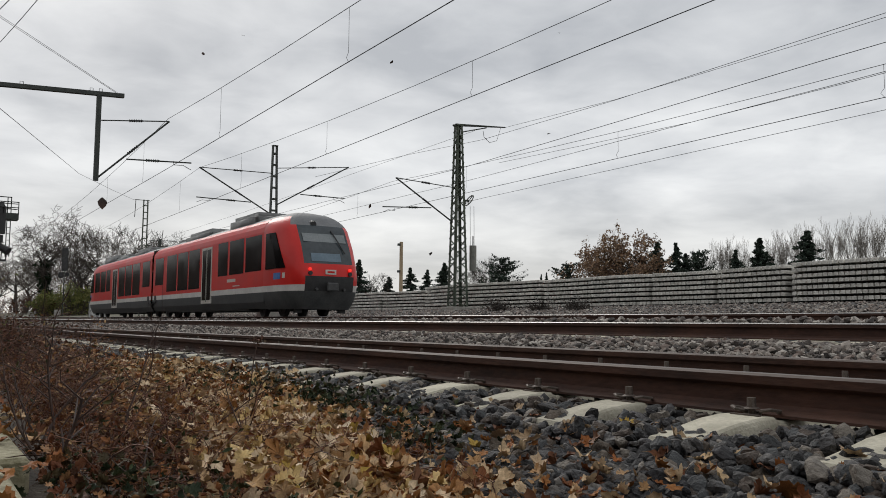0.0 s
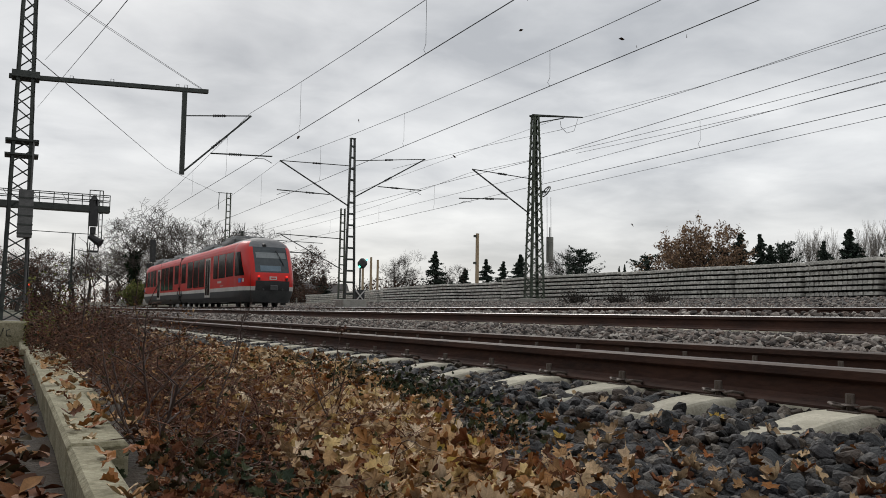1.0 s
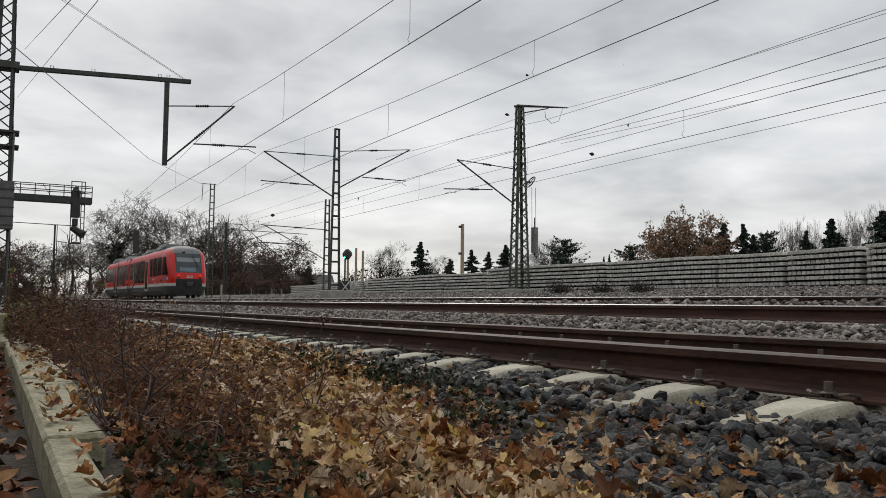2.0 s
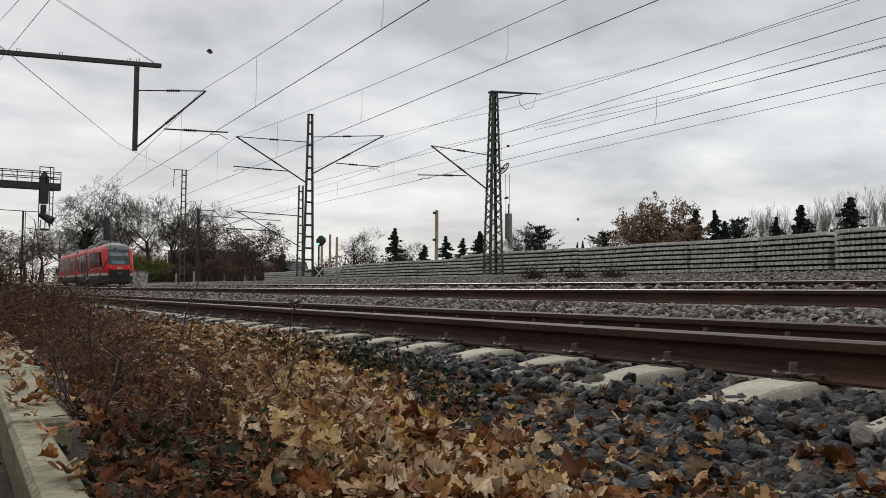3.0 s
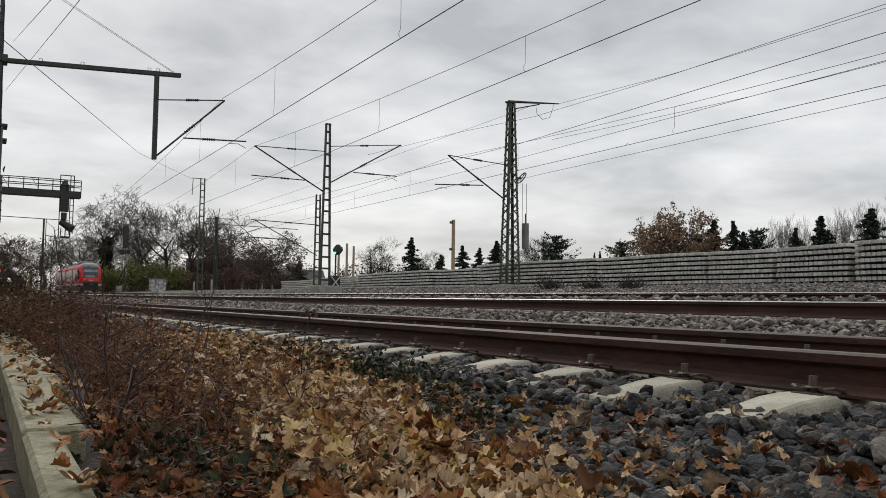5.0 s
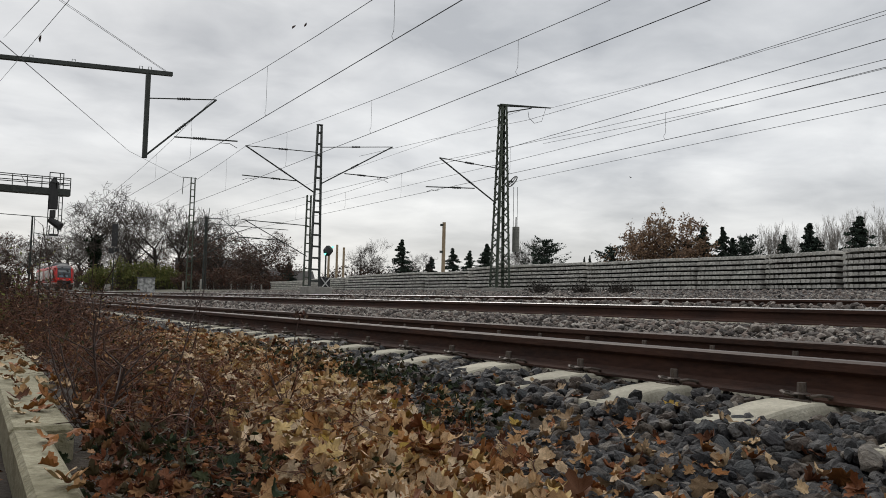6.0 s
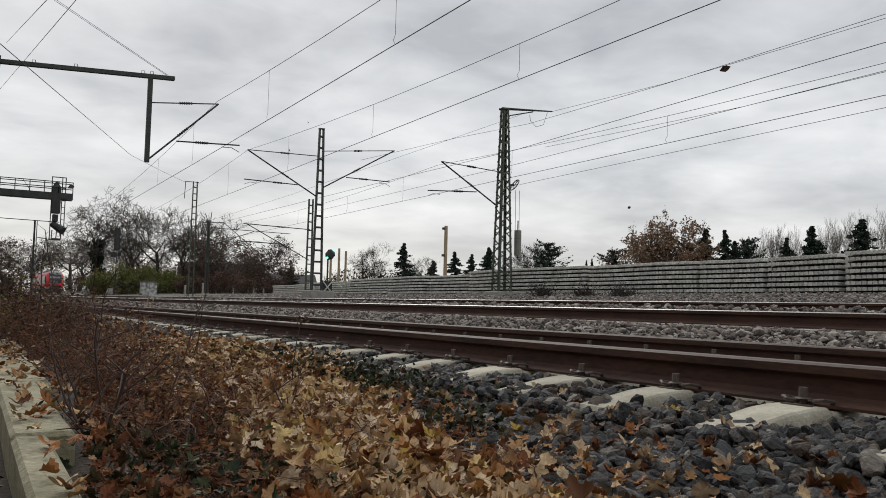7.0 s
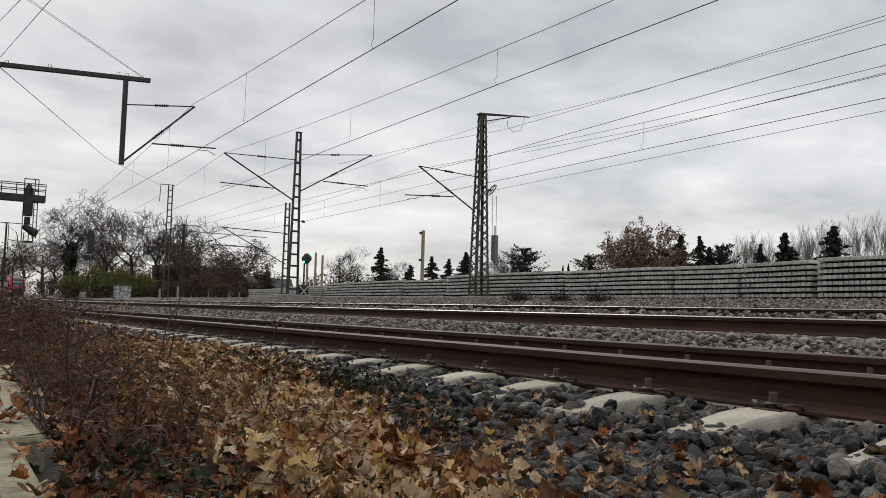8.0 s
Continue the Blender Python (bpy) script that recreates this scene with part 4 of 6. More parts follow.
def build_railcar():
    root = tagged(empty("railcar"), "red two-part diesel railcar with grey roof and pale waist band", "train")
    mid = LEN / 2
    for a, b in ((3.08, mid - 0.16), (mid + 0.16, LEN - 3.08)):
        part("flank", strips(SECTION[3:], a, b), M_RED, root, "red painted side wall")
        part("waist_band", strips([(x + 0.003, z) for x, z in SECTION[2:4]], a, b), M_WHITE, root, "pale grey waist band")
        part("skirt", strips(SECTION[:3], a, b), M_SKIRT, root, "dusty dark grey skirt")
        part("roof", shell(bmesh.new(), ROOFSEC, a, b), M_ROOF, root, "grey roof")
        part("end_wall", boxed(-1.3, 1.3, a if a > mid else b - 0.02, a + 0.02 if a > mid else b, 0.4, 3.4), M_BLACK, root)
        part("underfloor", boxed(-1.15, 1.15, a + 2.0, b - 2.0, 0.22, 0.8), M_BLACK, root)
    part("gangway_bellows", boxed(-1.22, 1.22, mid - 0.16, mid + 0.16, 0.5, 3.40), M_BLACK, root, "black gangway bellows")
    panes = [(y0 + 0.8, y1 + 0.8, z0, z1) for (y0, y1), z0, z1 in WINDOWS]
    panes += [(LEN - b, LEN - a, z0, z1) for a, b, z0, z1 in panes]
    for s in (-1, 1):
        for a, b, z0, z1 in panes:
            x0, x1 = sorted((s * (HALF - 0.02), s * (HALF + 0.006)))
            part("window_pane", boxed(x0, x1, a, b, z0, z1, bevel=0.004), M_GLASS, root)
        for yd in (9.8, LEN - 9.8):
            x0, x1 = sorted((s * (HALF - 0.02), s * (HALF + 0.018)))
            d = part("door", boxed(x0, x1, yd - 0.69, yd + 0.69, 0.54, 2.88), M_DOORF, root, "pale framed double door")
            x0, x1 = sorted((s * (HALF + 0.01), s * (HALF + 0.024)))
            for o in (-0.33, 0.33):
                part("door_pane", boxed(x0, x1, yd + o - 0.25, yd + o + 0.25, 0.68, 2.78), M_GLASS, d)
            part("door_seam", boxed(x0, x1, yd - 0.025, yd + 0.025, 0.6, 2.82), M_SKIRT, d)
        x0, x1 = sorted((s * (HALF - 0.01), s * (HALF + 0.004)))
        part("lettering_bar", boxed(x0, x1, 6.1, 7.1, 1.32, 1.44), M_DOORF, root)
        part("lettering_bar", boxed(x0, x1, 5.6, 6.4, 1.14, 1.18), M_DOORF, root)
    build_cab(root, False, "cab")
    build_cab(root, True, "cab")
    for y in (3.6, mid - 2.0, mid + 2.0, LEN - 3.6):
        bogie(root, y)
    # boxes and ducts on the roof
    for y0, y1, z in ((5.2, 8.3, 3.98), (11.0, 14.8, 3.87), (15.4, 16.8, 3.72), (22.2, 25.6, 3.86), (27.5, 30.5, 3.80), (31.0, 34.6, 3.96)):
        bm = boxed(-0.98, 0.98, y0, y1, 3.45, z)
        bmesh.ops.bevel(bm, geom=[e for e in bm.edges if max(v.co.z for v in e.verts) > 3.6], offset=0.2, segments=3, affect="EDGES")
        part("roof_unit", bm, M_UNIT, root, "rounded grey roof unit").data.shade_smooth()
    for y0, y1 in ((17.2, 18.6), (20.6, 21.9)):
        part("roof_duct", boxed(-0.5, 0.5, y0, y1, 3.5, 3.74, bevel=0.03), M_SKIRT, root)
    for s in (-1, 1):
        bm = bmesh.new()
        for dy in (-0.75, 0.75):
            tube(bm, (s * 1.32, mid + dy, 0.88), (s * 1.40, mid + dy, 0.88), 0.20, 0.20, 12)
        sweep(bm, [(s * 1.38, mid - 0.5, 0.7), (s * 1.42, mid - 0.1, 0.55), (s * 1.42, mid + 0.2, 0.8), (s * 1.38, mid + 0.6, 0.7)], 0.05, 6)
        part("coupling_hose", bm, M_BLACK, root)
    return root


railcar = build_railcar()


# ---- trees ----
def tubes_mesh(name, segs, material, n=3):
    """Many tapered bars as one mesh; segs: (start, end, radius, radius)."""
    if not segs:
        segs = [((0, 0, 0), (0, 0, 0.1), 0.01, 0.01)]
    P = np.array([s[0] for s in segs], float)
    Q = np.array([s[1] for s in segs], float)
    R0, R1 = np.array([s[2] for s in segs]), np.array([s[3] for s in segs])
    D = Q - P
    D /= np.linalg.norm(D, axis=1)[:, None] + 1e-9
    ref = np.where(np.abs(D[:, 2:3]) > 0.9, np.array([[1.0, 0, 0]]), np.array([[0, 0, 1.0]]))
    A = np.cross(D, ref)
    A /= np.linalg.norm(A, axis=1)[:, None] + 1e-9
    B = np.cross(D, A)
    V = []
    for c, r in ((P, R0), (Q, R1)):
        for i in range(n):
            t = 2 * math.pi * i / n
            V.append(c + r[:, None] * (math.cos(t) * A + math.sin(t) * B))
    V = np.stack(V, 1).reshape(-1, 3)
    base = np.arange(len(segs))[:, None] * 2 * n
    F = np.concatenate([base + np.array([[i, (i + 1) % n, n + (i + 1) % n, n + i]]) for i in range(n)])
    return fast_mesh(name, V, F, material)


def fast_mesh(name, V, F, material):
    me = bpy.data.meshes.new(name)
    k = F.shape[1]
    me.vertices.add(len(V))
    me.vertices.foreach_set("co", np.ascontiguousarray(V, dtype=np.float32).ravel())
    me.loops.add(F.size)
    me.loops.foreach_set("vertex_index", F.astype(np.int32).ravel())
    me.polygons.add(len(F))
    me.polygons.foreach_set("loop_start", np.arange(0, F.size, k, dtype=np.int32))
    me.update(calc_edges=True)
    me.validate()
    me.materials.append(material)
    return me


def leaf_cloud(name, places, size, rng, material, jitter=0.3):
    """Small bent leaf clumps at the given places."""
    n = len(places)
    P = np.array(places, float) + rng.normal(0, jitter, (n, 3))
    u = rng.normal(0, 1, (n, 3))
    u /= np.linalg.norm(u, axis=1)[:, None]
    v = np.cross(u, rng.normal(0, 1, (n, 3)))
    v /= np.linalg.norm(v, axis=1)[:, None]
    w = np.cross(u, v)
    s = size * rng.uniform(0.6, 1.4, (n, 1))
    V = np.stack([P - u * s, P + v * s * 0.5 + w * s * 0.2, P + u * s, P - v * s * 0.5 + w * s * 0.2], 1).reshape(-1, 3)
    b = np.arange(n)[:, None] * 4
    F = np.concatenate([b + np.array([[0, 1, 2]]), b + np.array([[0, 2, 3]])])
    return fast_mesh(name, V, F, material)


def grow(rng, h, spread, levels, up=0.25, fork=3, trunk=0.32, lean=0.0, thin=0.018):
    """A bare tree, h high: trunk segments, then all boughs and twigs."""
    trunk_s, twig_s, tips = [], [], []

    def branch(p, d, L, r, lev):
        steps = 4 if lev < 2 else (3 if lev < 5 else 2)
        for i in range(steps):
            d = (d + Vector((rng.gauss(0, 0.13), rng.gauss(0, 0.13), rng.gauss(up * 0.25, 0.08)))).normalized()
            q = p + d * (L / steps)
            r2 = max(r * (0.86 if lev == 0 else 0.80), thin * 0.5)
            (trunk_s if lev <= 1 else twig_s).append((p, q, r, r2))
            p, r = q, r2
            if lev < levels and (i > 1 or lev > 0):
                kids = fork if lev < 1 else fork - 1
                for _ in range(kids if i == steps - 1 else max(1, kids - 1)):
                    a = rng.uniform(0, 2 * math.pi)
                    side = d.orthogonal().normalized()
                    side.rotate(Matrix.Rotation(a, 3, d))
                    nd = (d * (1.0 - spread) + side * spread * rng.uniform(0.8, 1.5) + Vector((0, 0, up * 0.35))).normalized()
                    branch(p, nd, L * rng.uniform(0.5, 0.72), max(r * rng.uniform(0.45, 0.65), thin * 0.6), lev + 1)
            elif lev >= levels:
                tips.append(tuple(p))

    branch(Vector((0, 0, -0.3)), Vector((lean, 0, 1)).normalized(), h * 0.42, trunk, 0)
    top = max(max(s[1][2] for s in twig_s), 0.1)
    k = h / top

    def sc(s):
        return (Vector(s[0]) * k, Vector(s[1]) * k, s[2], s[3])

    return [sc(s) for s in trunk_s], [sc(s) for s in twig_s], [tuple(Vector(t) * k) for t in tips]


def tree_kind(seed, label, h=10.0, spread=0.55, levels=4, up=0.25, fork=3, trunk=0.3, twigs=None, leaves=None, leaf_size=0.16, leaf_share=1.0, ivy=False, thin=0.024, name="bare_tree"):
    rng, nr = random.Random(seed), np.random.default_rng(seed)
    a, b, tips = grow(rng, h, spread, levels, up, fork, trunk, 0.05, thin)
    root = tagged(empty(name, pose(0, 0, -500)), label, "tree")
    place("trunk", tubes_mesh("trunk", a, M_BARK, 6), root)
    tagged(place("branchwork", tubes_mesh("branchwork", b, twigs or M_TWIG, 3), root), kind="stuff")
    if leaves:
        pts = [t for t in tips if rng.random() < leaf_share]
        place("crown", leaf_cloud("crown", pts, leaf_size, nr, leaves, 0.14), root)
    if ivy:
        pts = []
        for p, q, r, r2 in a:
            if q[2] < h * 0.5 and abs(q[0]) + abs(q[1]) < h * 0.16:
                for _ in range(150):
                    t = rng.random()
                    c = Vector(p).lerp(Vector(q), t)
                    pts.append((c.x + rng.gauss(0, 0.16), c.y + rng.gauss(0, 0.16), c.z))
        tagged(place("ivy", leaf_cloud("ivy", pts, 0.17, nr, M_IVY, 0.14), root), "dark ivy climbing the trunk")
    return root


def fir_kind(seed, label, h=10.0, width=4.2, tiers=24, ragged=0.3, crown=False):
    """A conifer: trunk and whorls of boughs, each a drooping spray of needle clumps; crown: a broad pine top."""
    rng, nr = random.Random(seed), np.random.default_rng(seed)
    root = tagged(empty("fir_tree", pose(0, 0, -500)), label, "tree")
    place("trunk", tubes_mesh("trunk", [((0, 0, -0.3), (0, 0, h * 0.6), 0.2, 0.1), ((0, 0, h * 0.6), (0, 0, h * 0.98), 0.1, 0.015)], M_BARK, 6), root)
    segs, pts = [], []
    for i in range(tiers):
        s = (i + rng.uniform(0.2, 0.8)) / tiers
        z0 = h * (0.06 + 0.92 * s)
        R = width * (2.0 * (max(0.0, s - 0.12) * (1.04 - s)) ** 0.5 if crown else (1 - s) ** 0.95) + 0.05
        for j in range(9):
            a = rng.uniform(0, 2 * math.pi)
            z = z0 + rng.uniform(-0.5, 0.5) * h / tiers
            r = R * rng.uniform(0.55 - 0.5 * ragged, 1.0 + 0.5 * ragged)
            dz = rng.uniform(0.0, 0.35) * r if crown else -rng.uniform(0.05, 0.35) * r
            e = Vector((r * math.cos(a), r * math.sin(a), z + dz))
            segs.append(((0, 0, z), e, 0.03, 0.010))
            side = Vector((-math.sin(a), math.cos(a), 0))
            for m in range(12):
                t = 0.12 + 0.88 * m / 11
                c = Vector((0, 0, z)).lerp(e, t) + Vector((0, 0, -0.10 * r * math.sin(3.1 * t)))
                for k in ((-1, 0, 1) if m % 2 else (-0.5, 0.5)):
                    q = c + side * k * 0.24 * r * (1 - 0.75 * t) * rng.uniform(0.6, 1.2)
                    pts.append((q.x, q.y, q.z - 0.06 * abs(k)))
    tagged(place("boughs", tubes_mesh("boughs", segs, M_BARK, 3), root), kind="stuff")
    place("foliage", leaf_cloud("foliage", pts, 0.21, nr, M_NEEDLE, 0.06), root)
    return root


def plant(kind, x, y, top, turn, wide=1.0, base_h=10.0):
    z = ground_z(x, y)
    h = (top - z) / base_h
    return copy_thing(kind, pose(x, y, z, 0, 0, turn) @ Matrix.Diagonal((h * wide, h * wide, h, 1)))


def build_trees():
    oak = tree_kind(11, "large bare oak with ivy on its trunk", spread=0.62, levels=5, up=0.2, fork=3, ivy=True, thin=0.03)
    bare = [tree_kind(21, "bare broadleaf tree with dense brown twigs", spread=0.5, levels=5, up=0.35, fork=3, thin=0.028),
            tree_kind(22, "bare grey-brown tree with fine twigs", spread=0.58, levels=5, up=0.25, fork=3, thin=0.028)]
    russet = tree_kind(31, "broad tree with thin russet autumn leaves", spread=0.6, levels=5, up=0.2, fork=3, leaves=M_AUTUMN, twigs=M_TWIG_RUSSET, leaf_size=0.17, leaf_share=1.0, name="autumn_tree")
    red = tree_kind(32, "tree with sparse dull red leaves", spread=0.58, levels=5, up=0.2, fork=3, leaves=M_DULLRED, leaf_size=0.13, leaf_share=0.8, name="autumn_tree")
    poplar = tree_kind(41, "bare pale poplar with upright twigs", spread=0.28, levels=5, up=0.75, fork=3, trunk=0.2, twigs=M_TWIG_PALE, thin=0.012, name="poplar_tree")
    firs = [fir_kind(51, "dark green fir tree beyond the sleepers"), fir_kind(52, "ragged dark fir tree", width=5.0, tiers=20, ragged=0.6), fir_kind(53, "broad dark pine beyond the sleepers", width=4.6, tiers=16, ragged=0.4, crown=True)]
    kinds = [oak, *bare, russet, red, poplar, *firs]
    # beyond the curve of the line
    plant(oak, 17.4, 139.0, 18.4, 20, 1.0)
    for x, y, t, k, w in ((21.0, 132, 13.6, 0, 0.85), (24.1, 127.5, 14.8, 1, 0.8), (25.9, 123.0, 14.2, 0, 0.8), (28.8, 126.5, 13.4, 1, 0.85), (31.5, 127, 11.0, 0, 0.9), (22.6, 238, 18.5, 1, 1.0), (19.0, 258, 17.2, 0, 1.1), (23.5, 140, 12, 1, 1.0), (34, 134, 11, 1, 0.9), (27.0, 262, 18, 0, 1.2), (30, 118, 7.5, 0, 1.0), (12, 262, 14.5, 1, 1.1), (3.4, 126, 8.5, 0, 1.2), (4.6, 134, 7.6, 1, 1.2), (15.5, 262, 15.5, 0, 1.1), (24.5, 200, 13, 1, 1.2), (30, 190, 13.5, 0, 1.2)):
        plant(bare[k], x, y, t, x * 37, w * 1.3)
    plant(red, 34.7, 120.1, 11.0, 10, 1.4)
    plant(red, 28.5, 111.5, 9.3, 80, 1.3)
    plant(red, 38.5, 122, 9.0, 200, 1.3)
    plant(red, 31.5, 113, 7.6, 260, 1.4)
    plant(red, 4.3, 122.0, 8.8, 150, 1.2)
    plant(red, 0.6, 110, 7.6, 50, 1.2)
    # behind the stacked sleepers
    plant(bare[1], 48.1, 109.9, 9.5, 0, 0.95)
    plant(bare[0], 51.5, 112, 7.3, 60, 1.0)
    plant(bare[0], 58.1, 110.7, 8.0, 60, 1.2)
    for x, y, t, k, w in ((53.6, 107.4, 9.5, 1, 0.75), (48.8, 141.9, 7.2, 0, 1.1), (65.0, 112.6, 9.1, 1, 0.8), (67.3, 111.3, 8.8, 1, 0.7), (69.5, 109.9, 9.9, 0, 0.85), (79.8, 108.9, 11.0, 2, 0.75), (91.2, 106.3, 10.3, 2, 0.7), (101.6, 96.3, 14.0, 1, 0.75), (103.6, 94.2, 13.8, 1, 0.6), (104.6, 93.1, 12.0, 0, 0.8), (104.3, 90.4, 11.9, 2, 0.6), (111.7, 84.5, 14.2, 0, 0.95), (113.4, 90.4, 12.9, 1, 0.6), (107.4, 73.3, 14.1, 1, 0.9), (99.9, 98.1, 11.2, 2, 0.7), (62, 114, 7.6, 0, 1.0), (86.3, 107, 8.6, 0, 0.35), (86.9, 106.4, 8.9, 0, 0.35)):
        plant(firs[k], x, y, t, x * 53, w * 1.3)
    plant(bare[0], 80.6, 114.5, 11.8, 30, 0.7)
    plant(bare[1], 74.0, 112, 10.0, 30, 0.8)
    plant(bare[1], 97, 101, 11.0, 130, 1.2)
    plant(russet, 94.2, 102.6, 14.8, 0, 0.9)
    plant(russet, 96.0, 96.8, 16.4, 110, 0.95)
    plant(russet, 99.0, 96.5, 12.6, 200, 1.0)
    for x, y, t in ((122.6, 102.8, 16.2), (124.4, 100.6, 17.0), (126.1, 98.5, 16.6), (121.0, 105, 14.5), (121.3, 88.3, 16.4), (122.8, 86.2, 17.3), (124.1, 84.2, 17.8), (125.5, 82.2, 18.3), (127.2, 79.5, 18.6), (120, 90.5, 14.6), (128, 77, 18.8), (129, 74, 18.6), (119, 95, 13.5), (130, 71, 19)):
        plant(poplar, x, y, t, x * 71 + y * 13, 1.0)
    for k in kinds:
        for o in (*k.children_recursive, k):
            bpy.data.objects.remove(o)


build_trees()


def shrub(x, y, h, w, leaves, label, seed, size=0.13, count=2600):
    rng, nr = random.Random(seed), np.random.default_rng(seed)
    root = tagged(empty("shrub", pose(x, y, ground_z(x, y))), label, "shrub")
    segs, pts = [], []
    for i in range(60):
        a, r = rng.uniform(0, 2 * math.pi), rng.uniform(0.1, 1) * w
        tip = Vector((r * math.cos(a), r * math.sin(a) * 0.7, h * rng.uniform(0.6, 1.02) * (1 - 0.45 * (r / w) ** 2)))
        foot = Vector((tip.x * 0.55, tip.y * 0.55, -0.1))
        mid = foot.lerp(tip, 0.55) + Vector((0, 0, h * 0.1))
        segs += [(foot, mid, 0.03, 0.02), (mid, tip, 0.02, 0.01)]
        for _ in range(count // 60):
            t = rng.random() ** 0.6
            c = (foot.lerp(mid, t * 2) if t < 0.5 else mid.lerp(tip, t * 2 - 1))
            pts.append((c.x + rng.gauss(0, 0.2), c.y + rng.gauss(0, 0.2), c.z + rng.gauss(0, 0.12)))
    tagged(place("stem_mass", tubes_mesh("stem_mass", segs, M_TWIG, 4), root), kind="stuff")
    place("foliage", leaf_cloud("foliage", pts, size, nr, leaves, 0.08), root)
    return root


for i, (sx, sy, sh, sw) in enumerate(((15.4, 124, 3.6, 2.4), (18.0, 121, 4.7, 3.2), (20.9, 120.5, 4.5, 3.0), (23.5, 119, 3.5, 2.4), (25.6, 119, 2.4, 2.1))):
    shrub(sx, sy, sh, sw, M_BUSH, "olive green shrub still in leaf beside the line", 200 + i)
for i, (sx, sy, sh, sw) in enumerate(((23.5, 104, 2.6, 2.4), (25, 96, 2.8, 2.6), (29, 104, 2.8, 3), (33, 112, 3, 3), (4.0, 116, 2.6, 1.8), (2.0, 114, 2.8, 2), (20, 190, 5, 5), (38, 118, 3.2, 3), (27, 122, 5.2, 3.2), (30.5, 124, 5.0, 3.2), (24, 128, 6.2, 3.6), (20.5, 134, 5.6, 3.6), (34.5, 128, 4.6, 3.4), (17.5, 142, 5.0, 3.6), (37, 126, 4.0, 3.2), (-2.5, 60, 2.6, 2.5), (-3, 45, 2.2, 2.0))):
    shrub(sx, sy, sh, sw, M_DULLRED, "dense brown undergrowth below the trees", 300 + i, 0.12, 1800)
for i, (sx, sy) in enumerate(((20.6, 28.4), (20.7, 25.7), (20.6, 23.4))):
    shrub(sx, sy, 0.40 - 0.12 * min(i, 1), 0.62, M_BATTEN, "small dark dead shrub in the gravel", 330 + i, 0.04, 700)


def far_wood(x0, x1, y, top, n, seed, label):
    """A belt of bare brush and saplings closing the distance."""
    rng, nr = random.Random(seed), np.random.default_rng(seed)
    root = tagged(empty("far_wood"), label, "trees", kind="stuff")
    segs, pts = [], []
    for _ in range(n):
        x, yy = rng.uniform(x0, x1), y + rng.uniform(-5, 5)
        z = ground_z(x, yy)
        h = top * rng.uniform(0.45, 0.8) * (0.85 + 0.5 * noise.noise((x * 0.13, y * 0.1, 4.0)))
        p = Vector((x, yy, z - 0.3))
        q = p + Vector((rng.gauss(0, 0.4), 0, h * 0.5))
        segs.append((p, q, 0.10, 0.06))
        for _ in range(7):
            a = p.lerp(q, rng.uniform(0.4, 1.0))
            b = a + Vector((rng.gauss(0, 0.16 * h), rng.gauss(0, 0.8), h * rng.uniform(0.2, 0.5)))
            segs.append((a, b, 0.04, 0.02))
            for _ in range(5):
                c = a.lerp(b, rng.uniform(0.2, 1.0))
                segs.append((c, c + Vector((rng.gauss(0, 0.07 * h), rng.gauss(0, 0.3), rng.uniform(0.0, 0.16) * h)), 0.02, 0.008))
        for _ in range(46):
            pts.append((x + rng.gauss(0, 0.14 * h), yy + rng.gauss(0, 0.6), z + h * rng.random() ** 1.5 * 0.8))
    tagged(place("brush", tubes_mesh("brush", segs, M_TWIG, 3), root), kind="stuff")
    tagged(place("undergrowth", leaf_cloud("undergrowth", pts, 0.24, nr, M_DULLRED, 0.2), root), kind="stuff")


far_wood(-45, 1.0, 152, 6.5, 70, 901, "bare brown brush beside the distant line")
far_wood(17.5, 46, 158, 6.5, 60, 902, "bare brown brush beside the distant line")
far_wood(45, 61, 113, 7.5, 34, 904, "low brown brush behind the stacked sleepers")
far_wood(-60, 60, 272, 12, 150, 903, "far belt of bare brown trees closing the view")


